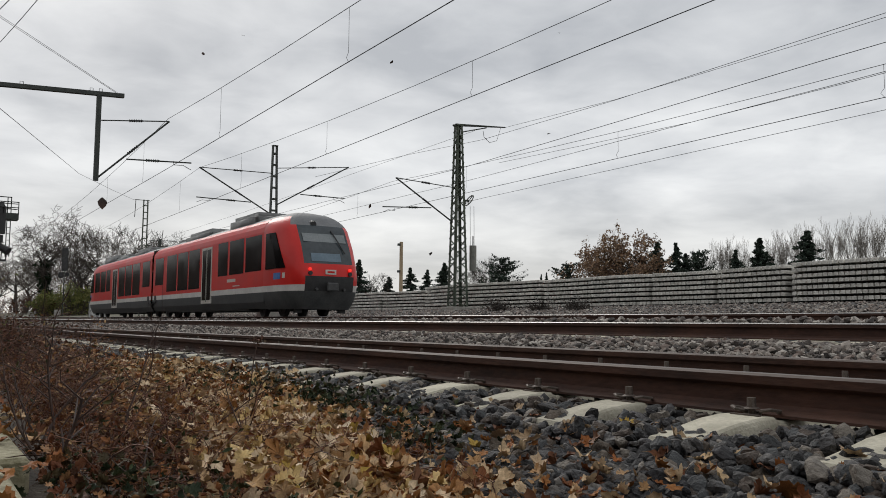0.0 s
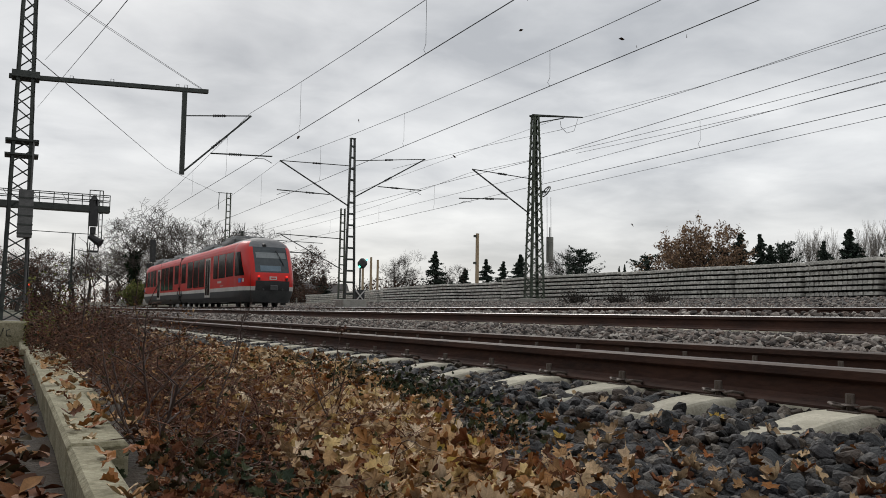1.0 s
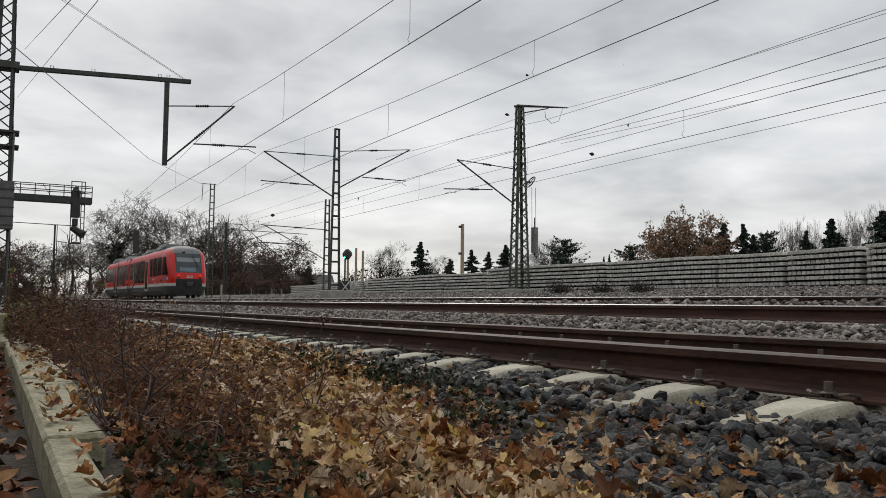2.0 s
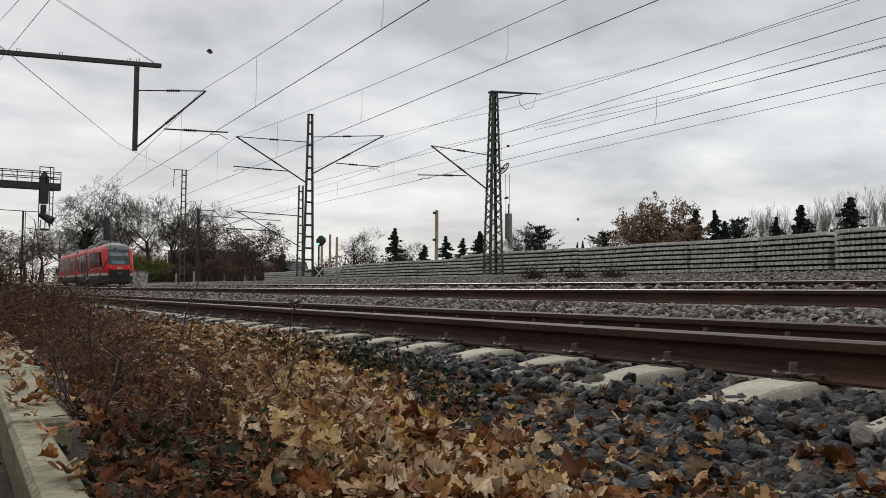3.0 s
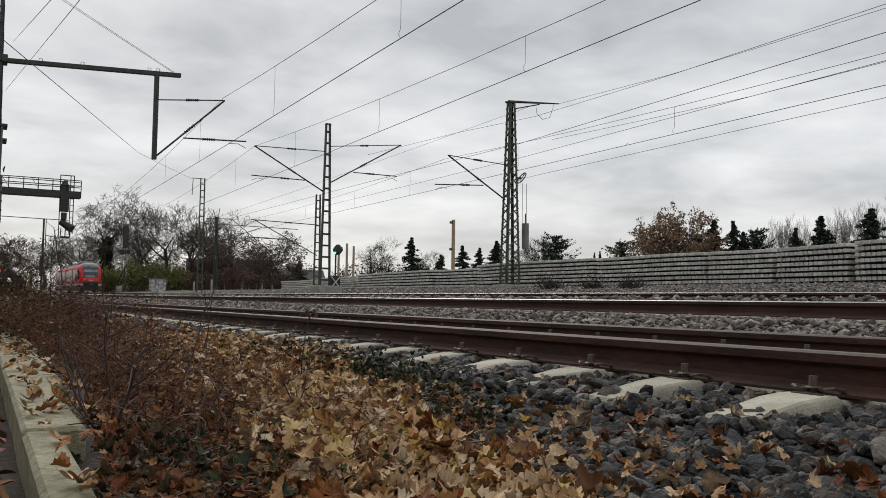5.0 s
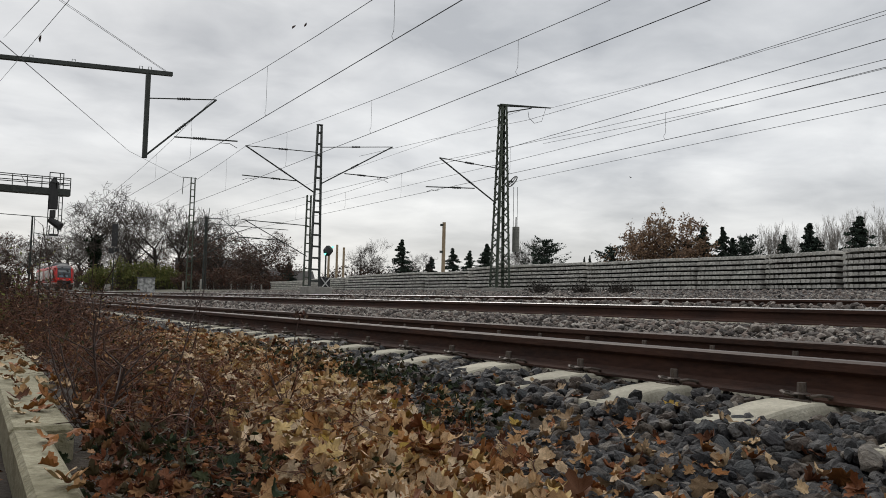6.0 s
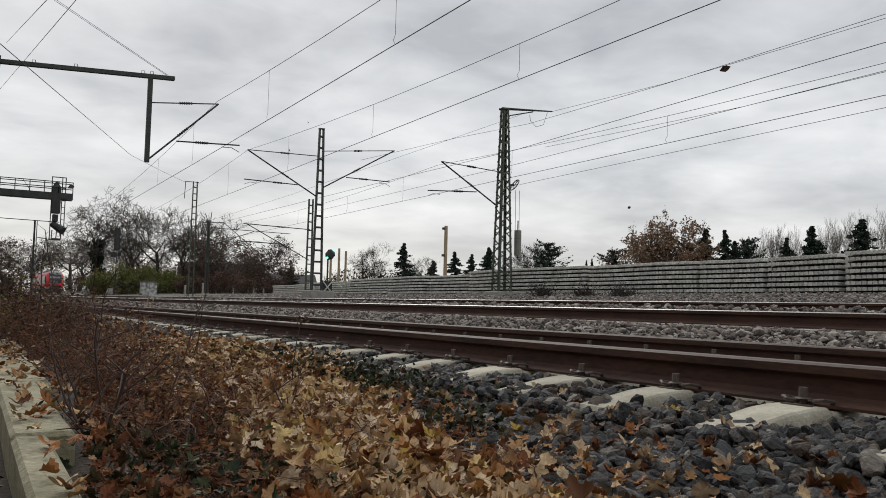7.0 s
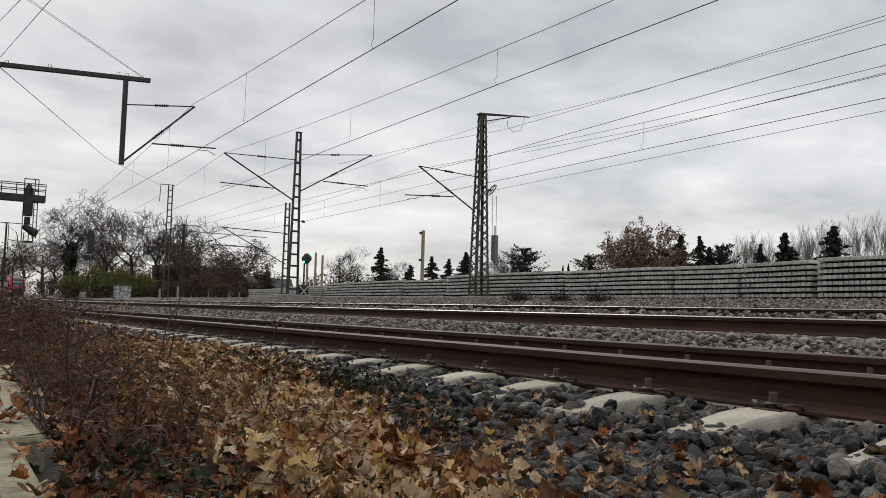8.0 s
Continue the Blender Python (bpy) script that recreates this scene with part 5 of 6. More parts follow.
# ---- by the line ----
def signal_gantry():
    """A signal bridge: latticed walkway with railing, and a hooded signal hanging from its end."""
    y, x1, z0 = 44.0, 4.05, 5.0
    g = tagged(empty("signal_gantry", pose(0, y, 0)), "dark steel signal gantry with railed walkway and hooded signal", "signal gantry")
    part("walkway", boxed(-6.0, x1, -0.35, 0.35, z0 - 0.06, z0 + 0.24), M_STEEL, g)
    for i in range(14):
        x = x1 - 0.02 - i * 0.62
        part("post", boxed(x - 0.02, x + 0.02, -0.36, -0.32, z0 + 0.22, z0 + 0.78), M_STEEL, g)
    for zz in (z0 + 0.5, z0 + 0.76):
        for yy in (-0.34, 0.34):
            bm = bmesh.new()
            tube(bm, (-6, yy, zz), (x1, yy, zz), 0.022, 0.022, 5)
            part("railing", bm, M_STEEL, g)
    bm = bmesh.new()
    for i in range(9):
        a = x1 - 0.65 - i * 1.24
        tube(bm, (a, -0.34, z0 + 0.3), (a - 0.28, -0.34, z0 + 0.74), 0.012, 0.016, 4)
    part("brace", bm, M_STEEL, g)
    s = tagged(empty("signal_head"), "black hooded signal head hanging on a ladder frame")
    s.parent = g
    bm = boxed(3.12, 3.53, -0.36, -0.1, 4.24, 5.55, bevel=0.03)
    tube(bm, (3.325, -0.23, 5.5), (3.325, -0.23, 5.74), 0.2, 0.07, 10)
    part("back_board", bm, M_BLACK, s)
    part("lower_case", boxed(3.2, 3.45, -0.34, -0.12, 3.86, 4.2, bevel=0.02), M_BLACK, s)
    for x in (3.57, 3.72):
        part("ladder_rail", boxed(x - 0.02, x + 0.02, -0.3, -0.26, 3.2, 6.0), M_STEEL, s)
    part("hanger", boxed(3.10, 3.14, -0.3, -0.26, 3.0, 6.0), M_STEEL, s)
    part("top_frame", boxed(3.10, 3.74, -0.3, -0.26, 5.96, 6.0), M_STEEL, s)
    for i in range(9):
        part("ladder_rung", boxed(3.59, 3.70, -0.29, -0.27, 3.35 + i * 0.3, 3.38 + i * 0.3), M_STEEL, s)
    bm = bmesh.new()
    tube(bm, (3.22, -0.2, 3.75), (3.68, -0.5, 3.42), 0.15, 0.20, 12)
    part("hood", bm, M_BLACK, s)
    bm = bmesh.new()
    for x in (3.22, 3.42, 3.62):
        tube(bm, (x, -0.3, 3.45), (x - 0.02, -0.3, 3.05), 0.025, 0.025, 5)
    part("cage", bm, M_BLACK, s)
    part("cage_floor", boxed(3.2, 3.6, -0.45, -0.1, 2.97, 3.06), M_BLACK, s)
    for k in (-5.6, -2.6):
        part("leg", boxed(k - 0.18, k + 0.18, -0.18, 0.18, -0.6, z0), M_STEEL, g)
    return g


signal_gantry()


def post_signal(x, y, z, h, label, faces):
    s = tagged(empty("signal", pose(x, y, z)), label, "signal")
    bm = bmesh.new()
    tube(bm, (0, 0, -0.3), (0, 0, h), 0.06, 0.06, 8)
    part("post", bm, M_STEEL, s)
    for n, (a, b, c, d) in enumerate(faces):
        part("signal_board", boxed(a, b, -0.12, 0.1, c, d, bevel=0.06), M_BLACK, s)
    return s


far_sig = post_signal(16.5, 117.5, 1.0, 8.2, "tall post signal with black boards before the oak", ((-0.38, 0.38, 5.8, 8.8), (-0.7, -0.1, 4.9, 5.6), (0.1, 0.6, 5.1, 5.6)))
dwarf = post_signal(20.4, 52, 1.0, 2.3, "low shunting signal with two green-white lamps", ())
bm = boxed(-0.3, 0.3, -0.15, 0.15, -0.32, 0.32, bevel=0.14)
board = part("signal_board", bm, M_BLACK, dwarf)
board.matrix_basis = pose(0.15, 0, 2.55, 0, 38, 0)
for dx, dz in ((-0.12, 2.32), (0.40, 2.80)):
    bm = bmesh.new()
    tube(bm, (dx, -0.2, dz), (dx, -0.14, dz), 0.06, 0.06, 10)
    part("lamp", bm, M_LAMPG, dwarf)
bm = bmesh.new()
for a, b in (((-0.3, 0.05), (0.3, 0.75)), ((0.3, 0.05), (-0.3, 0.75))):
    tube(bm, (a[0], -0.08, a[1]), (b[0], -0.08, b[1]), 0.05, 0.05, 4)
part("cross_sign", bm, M_PLASTER, dwarf, "white crossed board on a black plate")
part("sign_plate", boxed(-0.34, 0.34, -0.03, 0.0, 0.0, 0.8), M_BLACK, dwarf)

for lx, ly, lz, m, lab in ((5.6, 99.0, 3.0, M_LAMPG, "distant post signal showing green"), (1.4, 86.0, 2.6, M_LAMPR, "distant post signal showing red")):
    s = post_signal(lx, ly, 0.3, lz - 0.3, lab, ((-0.25, 0.25, lz - 0.9, lz + 0.1),))
    bm = bmesh.new()
    tube(bm, (0, -0.22, lz - 0.4), (0, -0.14, lz - 0.4), 0.10, 0.10, 10)
    part("lamp", bm, m, s)


def relay_cabinet():
    x, y = 15.0, 85.0
    c = tagged(empty("relay_cabinet", pose(x, y, ground_z(x, y))), "grey steel relay cabinet covered in graffiti", "cabinet")
    part("body", boxed(-0.74, 0.74, -0.4, 0.4, 0.0, 1.36, bevel=0.02), M_GRAFF, c)
    part("lid", boxed(-0.80, 0.80, -0.46, 0.46, 1.36, 1.46, bevel=0.02), M_STEEL_G, c)
    part("door_seam", boxed(-0.012, 0.012, -0.408, -0.4, 0.06, 1.3), M_BLACK, c)
    return c


relay_cabinet()


def timber_pole(x, y, z, h, r, label, brackets=()):
    p = tagged(empty("timber_pole", pose(x, y, z)), label, "pole")
    bm = bmesh.new()
    tube(bm, (0, 0, -0.5), (0, 0, h), r * 1.15, r, 10)
    part("shaft", bm, M_PINE, p)
    for bz in brackets:
        part("bracket", boxed(-r - 0.2, -r + 0.02, -0.1, 0.1, bz - 0.1, bz + 0.1), M_STEEL, p)
    return p


timber_pole(36.8, 65.4, 1.0, 6.55, 0.15, "yellow-brown timber pole with two brackets", (3.9, 6.3))
for px, py, pt in ((31.3, 79.0, 5.75), (32.05, 78.7, 5.95), (32.7, 78.5, 5.7)):
    timber_pole(px, py, 1.1, pt - 1.1, 0.11, "thin weathered timber post behind the sleepers")


def low_posts():
    for i in range(8):
        x = 19.8 + i * 2.1 + random.uniform(-0.4, 0.4)
        y = 90 + i * 3.0
        p = tagged(empty("marker_post", pose(x, y, ground_z(x, y))), "short pale concrete fence post", "post", "fence posts by the trees")
        part("shaft", boxed(-0.09, 0.09, -0.09, 0.09, -0.2, 0.9 + 0.35 * random.random(), bevel=0.02), M_CONC, p)
    for x, y, w in ((14.6, 132, 0.5), (15.4, 114, 0.36)):
        p = tagged(empty("cable_box", pose(x, y, ground_z(x, y))), "small pale trackside cable box on a stub", "box")
        part("case", boxed(-w, w, -0.2, 0.2, 0.15, 0.85, bevel=0.04), M_CONC, p)
        part("stub", boxed(-0.06, 0.06, -0.06, 0.06, -0.2, 0.15), M_STEEL, p)


low_posts()


def house(x, y, w, d, h, roof, turn, wall, label):
    b = tagged(empty("house", pose(x, y, ground_z(x, y), 0, 0, turn)), label, "house")
    part("wall", boxed(-w / 2, w / 2, -d / 2, d / 2, -0.5, h), wall, b)
    bm = bmesh.new()
    o = 0.3
    v = [bm.verts.new(p) for p in ((-w / 2 - o, -d / 2 - o, h), (w / 2 + o, -d / 2 - o, h), (w / 2 + o, d / 2 + o, h), (-w / 2 - o, d / 2 + o, h), (-w / 2 - o, 0, h + roof), (w / 2 + o, 0, h + roof))]
    for f in ((0, 1, 5, 4), (2, 3, 4, 5), (0, 4, 3), (1, 2, 5), (0, 3, 2, 1)):
        bm.faces.new([v[i] for i in f])
    part("roof", bm, M_TILE, b)
    k = max(2, int(w / 2.2))
    for i in range(k):
        cx = -w / 2 + (i + 0.5) * w / k
        for zz in [1.0 + 2.7 * s for s in range(max(1, int(h / 2.7)))]:
            win = part("window", boxed(cx - 0.5, cx + 0.5, -d / 2 - 0.03, -d / 2 + 0.02, zz, zz + 1.25), M_PLASTER, b)
            part("pane", boxed(cx - 0.42, cx + 0.42, -d / 2 - 0.045, -d / 2 - 0.03, zz + 0.08, zz + 1.17), M_GLASS, win)
    return b


house(52, 152, 9, 8, 2.4, 1.8, -14, M_BRICK, "low dark brick house behind the tracks")
house(33, 128, 12, 8, 2.8, 2.0, -12, M_PLASTER, "low pale house half hidden by trees")
house(92.5, 128, 2.6, 4, 8.2, 0.4, -36, M_PLASTER, "white house behind the anchor mast")


# ---- wall beside the path ----
def low_wall():
    w = tagged(empty("low_wall"), "low lichened concrete wall holding the leafy bank", "wall", kind="structure")
    part("wall_block", boxed(0.128, 0.20, -3.0, 0.985, -0.75, -0.205, bevel=0.012), M_WALL, w)
    y = 1.0
    for i, L in enumerate((1.55, 1.6, 2.4, 2.5, 2.9)):
        xa, xb = (0.127, 0.127, 0.126, 0.11, 0.075)[i], (0.22, 0.29, 0.35, 0.38, 0.38)[i]
        bm = boxed(xa, xb, y, y + L - 0.012, -0.75, -0.205 + 0.004 * (i % 2), bevel=0.012)
        part("wall_block", bm, M_WALL, w)
        y += L
    part("end_block", boxed(-2.6, 0.20, 11.1, 11.6, -0.75, 0.03, bevel=0.02), M_WALL, w, "taller concrete block at the wall's end")
    bm = bmesh.new()
    for pts in ([(-0.16, -0.06), (-0.12, -0.15), (-0.09, -0.05)], [(-0.02, -0.06), (-0.06, -0.08), (-0.055, -0.14), (-0.01, -0.14)]):
        sweep(bm, [(a, 11.095, b) for a, b in pts], 0.006, 4)
    part("graffiti_stroke", bm, M_BLACK, w, "thin black graffiti strokes")
    return w


low_wall()
wire("feeder_wire", "thin dark wire leaving the tall mast overhead", [(0.45, 31, 6.95), (1.03, 12, 4.15), (1.25, 4.0, 3.0)], 0.005)
wire("feeder_wire", "thin dark wire leaving the tall mast overhead", [(0.6, 31, 8.6), (0.68, 12, 4.08), (0.72, 4, 2.2)], 0.005)
wire("feeder_wire", "thin dark wire from the tall mast to a far mast", [(0.1, 20, 5.7), (7.24, 48, 8.10), (11.25, 60, 9.15), (15.2, 72, 10.3)], 0.010)


# ---- behind the camera ----
# Added and never in view: keeps bright sky out of the railcar's side reflections.
part_wall = part("boundary_wall", boxed(-16.4, -16.0, -60, 420, -0.6, 10.5), M_BRICK)
tagged(part_wall, "plain dark wall added out of view to darken the railcar's reflections", "wall", kind="structure")


# ---- ballast, leaves and brambles ----
def ball(level):
    """Directions of an icosahedron, split level times, and its faces."""
    t = (1 + 5 ** 0.5) / 2
    v = [Vector(p).normalized() for p in ((-1, t, 0), (1, t, 0), (-1, -t, 0), (1, -t, 0), (0, -1, t), (0, 1, t), (0, -1, -t), (0, 1, -t), (t, 0, -1), (t, 0, 1), (-t, 0, -1), (-t, 0, 1))]
    f = [(0, 11, 5), (0, 5, 1), (0, 1, 7), (0, 7, 10), (0, 10, 11), (1, 5, 9), (5, 11, 4), (11, 10, 2), (10, 7, 6), (7, 1, 8), (3, 9, 4), (3, 4, 2), (3, 2, 6), (3, 6, 8), (3, 8, 9), (4, 9, 5), (2, 4, 11), (6, 2, 10), (8, 6, 7), (9, 8, 1)]
    for _ in range(level):
        mid, g = {}, []

        def half(a, b):
            k = (min(a, b), max(a, b))
            if k not in mid:
                mid[k] = len(v)
                v.append((v[a] + v[b]).normalized())
            return mid[k]

        for a, b, c in f:
            d, e, h = half(a, b), half(b, c), half(c, a)
            g += [(a, d, h), (d, b, e), (h, e, c), (d, e, h)]
        f = g
    return np.array([tuple(p) for p in v]), np.array(f)


def stone_template(rng, level):
    """An angular chipping: a ball cut by a dozen random planes, then flattened."""
    u, f = ball(level)
    m, _ = np.linalg.qr(rng.normal(0, 1, (3, 3)))
    u = u @ m
    planes = np.concatenate([np.eye(3), -np.eye(3), rng.normal(0, 1, (5, 3))])
    planes = planes + rng.normal(0, 0.25, planes.shape)
    planes /= np.linalg.norm(planes, axis=1)[:, None]
    d = rng.uniform(0.55, 0.9, len(planes))
    k = u @ planes.T
    r = np.where(k > 0.05, d[None] / np.maximum(k, 0.05), 9).min(1)
    v = u * np.minimum(r, 1.15)[:, None] * rng.uniform(0.97, 1.03, (len(u), 1))
    return v * np.array([1.15, rng.uniform(0.75, 0.95), rng.uniform(0.5, 0.75)]), f


STONES = [stone_template(np.random.default_rng(70 + i), 0) for i in range(14)]
STONES_FINE = [stone_template(np.random.default_rng(170 + i), 1) for i in range(24)]


def lying(rng, n):
    """Stones mostly on their flat side, tipped a little."""
    a, b, c = rng.uniform(0, 2 * math.pi, n), rng.normal(0, 0.5, n), rng.normal(0, 0.5, n)
    return np.array([np.array(Euler((q, r, p)).to_matrix()) for p, q, r in zip(a, b, c)])


def faceted(me):
    me.polygons.foreach_set("use_smooth", np.zeros(len(me.polygons), dtype=bool))
    me.update()
    return me


def stone_field(name, P, size, rng, material, parent, label, shapes=STONES):
    n = len(P)
    which = rng.integers(0, len(shapes), n)
    R = lying(rng, n)
    S = size * rng.choice((0.55, 0.7, 0.85, 1.0, 1.0, 1.2, 1.5), n) * rng.uniform(0.9, 1.1, n)
    T = np.stack([s[0] for s in shapes])[which]
    V = np.einsum("nij,nkj->nki", R, T) * S[:, None, None] + np.asarray(P)[:, None, :]
    F = shapes[0][1][None] + (np.arange(n) * len(shapes[0][0]))[:, None, None]
    return tagged(place(name, faceted(fast_mesh(name, V.reshape(-1, 3), F.reshape(-1, 3), material)), parent), label, kind="stuff")


def scatter(rng, n, x0, x1, y0, y1, lift, power=1.0, lean=0.0):
    """Places on the ground; lean: how far the strip bears away from the path as it goes."""
    x = rng.uniform(x0, x1, n)
    y = y0 + (y1 - y0) * rng.uniform(0, 1, n) ** power
    x = x + lean * np.clip(y - 1.6, 0, 4.0)
    z = np.array([ground_z(a, b) for a, b in zip(x, y)])
    return np.stack([x, y, z + rng.uniform(lift[0], lift[1], n)], 1)


def clear_of_sleepers(P, far):
    """Keep stones off the sleeper tops of the near track, except at their buried ends."""
    k = np.abs((P[:, 1] - 0.14 + 0.3) % 0.6 - 0.3)
    edge = 2.27 + 0.03 * np.sin(P[:, 1] * 7.0)
    return P[~((k < 0.16) & (P[:, 0] > edge) & (P[:, 0] < far)) & (P[:, 0] < 2.53)]


def build_ballast():
    rng = np.random.default_rng(8)
    root = tagged(empty("ballast"), "dark angular track ballast, dusty between the far tracks", "ballast", kind="structure")
    near = clear_of_sleepers(scatter(rng, 15500, 1.12, 2.58, 0.9, 9.0, (-0.03, 0.012), 1.35), 2.6)
    lo = near[:, 0] < 1.45
    near = near[~lo | (rng.random(len(near)) < (near[:, 0] - 1.0) / 0.45)]
    ends = scatter(rng, 4600, 2.0, 2.5, 0.9, 24.0, (0.0, 0.0), 1.7)
    ends[:, 2] = -0.214 + rise(2.2, 0) + 2e-5 * ends[:, 1] ** 2 + 0.006 * np.clip((ends[:, 1] - 2.6) / 1.5, 0, 1) + 0.045 * np.clip((ends[:, 0] - 2.05) / 0.45, 0, 1) + rng.uniform(-0.01, 0.012, len(ends))
    near = np.concatenate([near, clear_of_sleepers(ends, 2.6)])
    order = np.argsort(np.hypot(near[:, 0] - 1.6, near[:, 1] - 1.7))
    gap = scatter(rng, 3000, 2.42, 2.70, 0.9, 14.0, (0.0, 0.0), 1.35)
    gap[:, 2] = -0.198 + rng.uniform(0.0, 0.018, len(gap))
    k = np.abs((gap[:, 1] - 0.14 + 0.3) % 0.6 - 0.3)
    stone_field("ballast_stones", gap[k > 0.15], 0.03, rng, M_STONE, root, "dark grey angular ballast stones")
    singles, rest = near[order[:290]], near[order[290:]]
    meshes = []
    for v, f in STONES_FINE:
        meshes.append(faceted(fast_mesh("ballast_stone", v, f, M_STONE_P)))
    R = lying(rng, len(singles))
    for p, r, i, s in zip(singles, R, rng.integers(0, len(meshes), len(singles)), rng.uniform(0.6, 1.3, len(singles))):
        m = Matrix(r.tolist()).to_4x4()
        m.translation = Vector(p)
        place("ballast_stone", meshes[i], root, m @ Matrix.Scale(0.033 * s, 4))
    close = rest[:, 1] < 3.4
    stone_field("ballast_stones", rest[close], 0.0295, rng, M_STONE, root, "dark grey angular ballast stones", STONES_FINE)
    stone_field("ballast_stones", rest[~close], 0.034, rng, M_STONE, root, "dark grey angular ballast stones")
    under = scatter(rng, 8000, 1.1, 2.55, 0.9, 14.0, (-0.03, 0.0), 1.5)
    stone_field("ballast_stones", clear_of_sleepers(under, 2.6), 0.030, rng, M_STONE, root, "dark grey angular ballast stones")
    stone_field("ballast_stones", clear_of_sleepers(scatter(rng, 5000, 1.6, 2.32, 8.0, 40.0, (-0.02, 0.015), 1.3), 2.6), 0.042, rng, M_STONE, root, "dark grey angular ballast stones")
    stone_field("ballast_stones", scatter(rng, 16000, 5.0, 6.58, 1.5, 22.0, (-0.015, 0.035), 1.3), 0.036, rng, M_STONE_FAR, root, "dusty pale ballast stones")
    stone_field("ballast_stones", scatter(rng, 7000, 5.0, 6.55, 20.0, 75.0, (-0.01, 0.05), 1.3), 0.052, rng, M_STONE_FAR, root, "dusty pale ballast stones")
    stone_field("ballast_stones", scatter(rng, 5000, 9.0, 10.9, 3.0, 60.0, (-0.01, 0.07), 1.4), 0.06, rng, M_STONE_FAR, root, "dusty pale ballast stones")
    stone_field("ballast_stones", scatter(rng, 14000, 13.2, 24.9, 8.0, 80.0, (-0.02, 0.02), 1.3), 0.05, rng, M_STONE_FAR, root, "dusty pale ballast stones")

    bed = scatter(rng, 5200, 2.72, 4.06, -3.0, 26.0, (-0.02, 0.015), 1.2)
    k = np.abs((bed[:, 1] - 0.14 + 0.3) % 0.6 - 0.3)
    stone_field("ballast_stones", bed[k > 0.16], 0.04, rng, M_STONE, root, "dark grey angular ballast stones")
    for x0, x1 in ((6.75, 8.05), (11.15, 12.45)):
        bed = scatter(rng, 2600, x0, x1, -3.0, 40.0, (-0.05, -0.01), 1.2)
        k = np.abs((bed[:, 1] - 0.14 + 0.3) % 0.6 - 0.3)
        stone_field("ballast_stones", bed[k > 0.16], 0.045, rng, M_STONE_FAR, root, "dusty pale ballast stones")
    back = clear_of_sleepers(scatter(rng, 3000, 1.3, 2.55, -3.0, 0.9, (-0.03, 0.012)), 2.6)
    stone_field("ballast_stones", back, 0.032, rng, M_STONE, root, "dark grey angular ballast stones")


build_ballast()


MAPLE = ((0.0, 1.0), (0.10, 0.74), (0.25, 0.76), (0.20, 0.52), (0.33, 0.38), (0.52, 0.58), (0.62, 0.50), (0.96, 0.50), (0.78, 0.31), (0.84, 0.12), (0.46, 0.04), (0.62, -0.22), (0.34, -0.22), (0.24, -0.42), (0.06, -0.32))
OAK = ((0.0, 1.0), (0.2, 0.92), (0.28, 0.74), (0.16, 0.60), (0.40, 0.50), (0.44, 0.32), (0.2, 0.2), (0.42, 0.05), (0.40, -0.15), (0.16, -0.25), (0.26, -0.48), (0.10, -0.70), (0.03, -0.9))


def lobed_leaf(rng, outline):
    """A dry lobed leaf: folded along its midrib, curled and crumpled, with a stalk."""
    half = [(x * rng.uniform(0.85, 1.12), y * rng.uniform(0.9, 1.08)) for x, y in outline]
    other = [(-x * rng.uniform(0.85, 1.12), y * rng.uniform(0.9, 1.08)) for x, y in reversed(outline[1:])]
    pts = [(x * max(0.05, math.hypot(x, y)) ** -0.3, y * max(0.05, math.hypot(x, y)) ** -0.3) for x, y in half + other]
    n = len(pts)
    fold, curl, ph = rng.uniform(-0.1, 0.6), rng.uniform(-0.2, 0.8), rng.uniform(0, 6.28)
    roll, seed = rng.uniform(-0.3, 0.5), rng.uniform(0, 90)

    def lift(x, y):
        r2 = x * x + y * y
        return fold * abs(x) + curl * r2 * (0.55 + 0.45 * math.sin(2 * math.atan2(y, x) + ph)) + roll * y * y * 0.6 + 0.34 * noise.noise((x * 2.6 + seed, y * 2.4, 0.5))

    v = [(0, 0, lift(0, 0))] + [(0.55 * x, 0.55 * y, lift(0.55 * x, 0.55 * y) - 0.02) for x, y in pts] + [(x, y, lift(x, y)) for x, y in pts]
    f = []
    for i in range(n):
        j = (i + 1) % n
        f += [(0, 1 + i, 1 + j), (1 + i, 1 + n + i, 1 + n + j), (1 + i, 1 + n + j, 1 + j)]
    b = len(v)
    y0 = outline[-1][1]
    v += [(0.025, y0, lift(0, y0)), (-0.025, y0, lift(0, y0)), (0.06, y0 - 0.7, lift(0, y0) + 0.15)]
    f.append((b, b + 1, b + 2))
    return np.array(v), np.array(f)


LEAVES = [lobed_leaf(random.Random(90 + i), MAPLE) for i in range(10)] + [lobed_leaf(random.Random(190 + i), OAK) for i in range(6)]


OVAL = []
for q in range(4):
    rr = random.Random(400 + q)
    w, c = rr.uniform(0.5, 0.75), rr.uniform(0.1, 0.4)
    OVAL.append((np.array([(0, -1, 0), (w * 0.8, -0.35, c * 0.5), (w, 0.2, c), (w * 0.5, 0.7, c * 0.4), (0, 1.05, -0.15), (-w * 0.5, 0.7, c * 0.4), (-w, 0.2, c), (-w * 0.8, -0.35, c * 0.5), (0, 0, -0.05)]),
                 np.array([(8, 0, 1), (8, 1, 2), (8, 2, 3), (8, 3, 4), (8, 4, 5), (8, 5, 6), (8, 6, 7), (8, 7, 0)])))


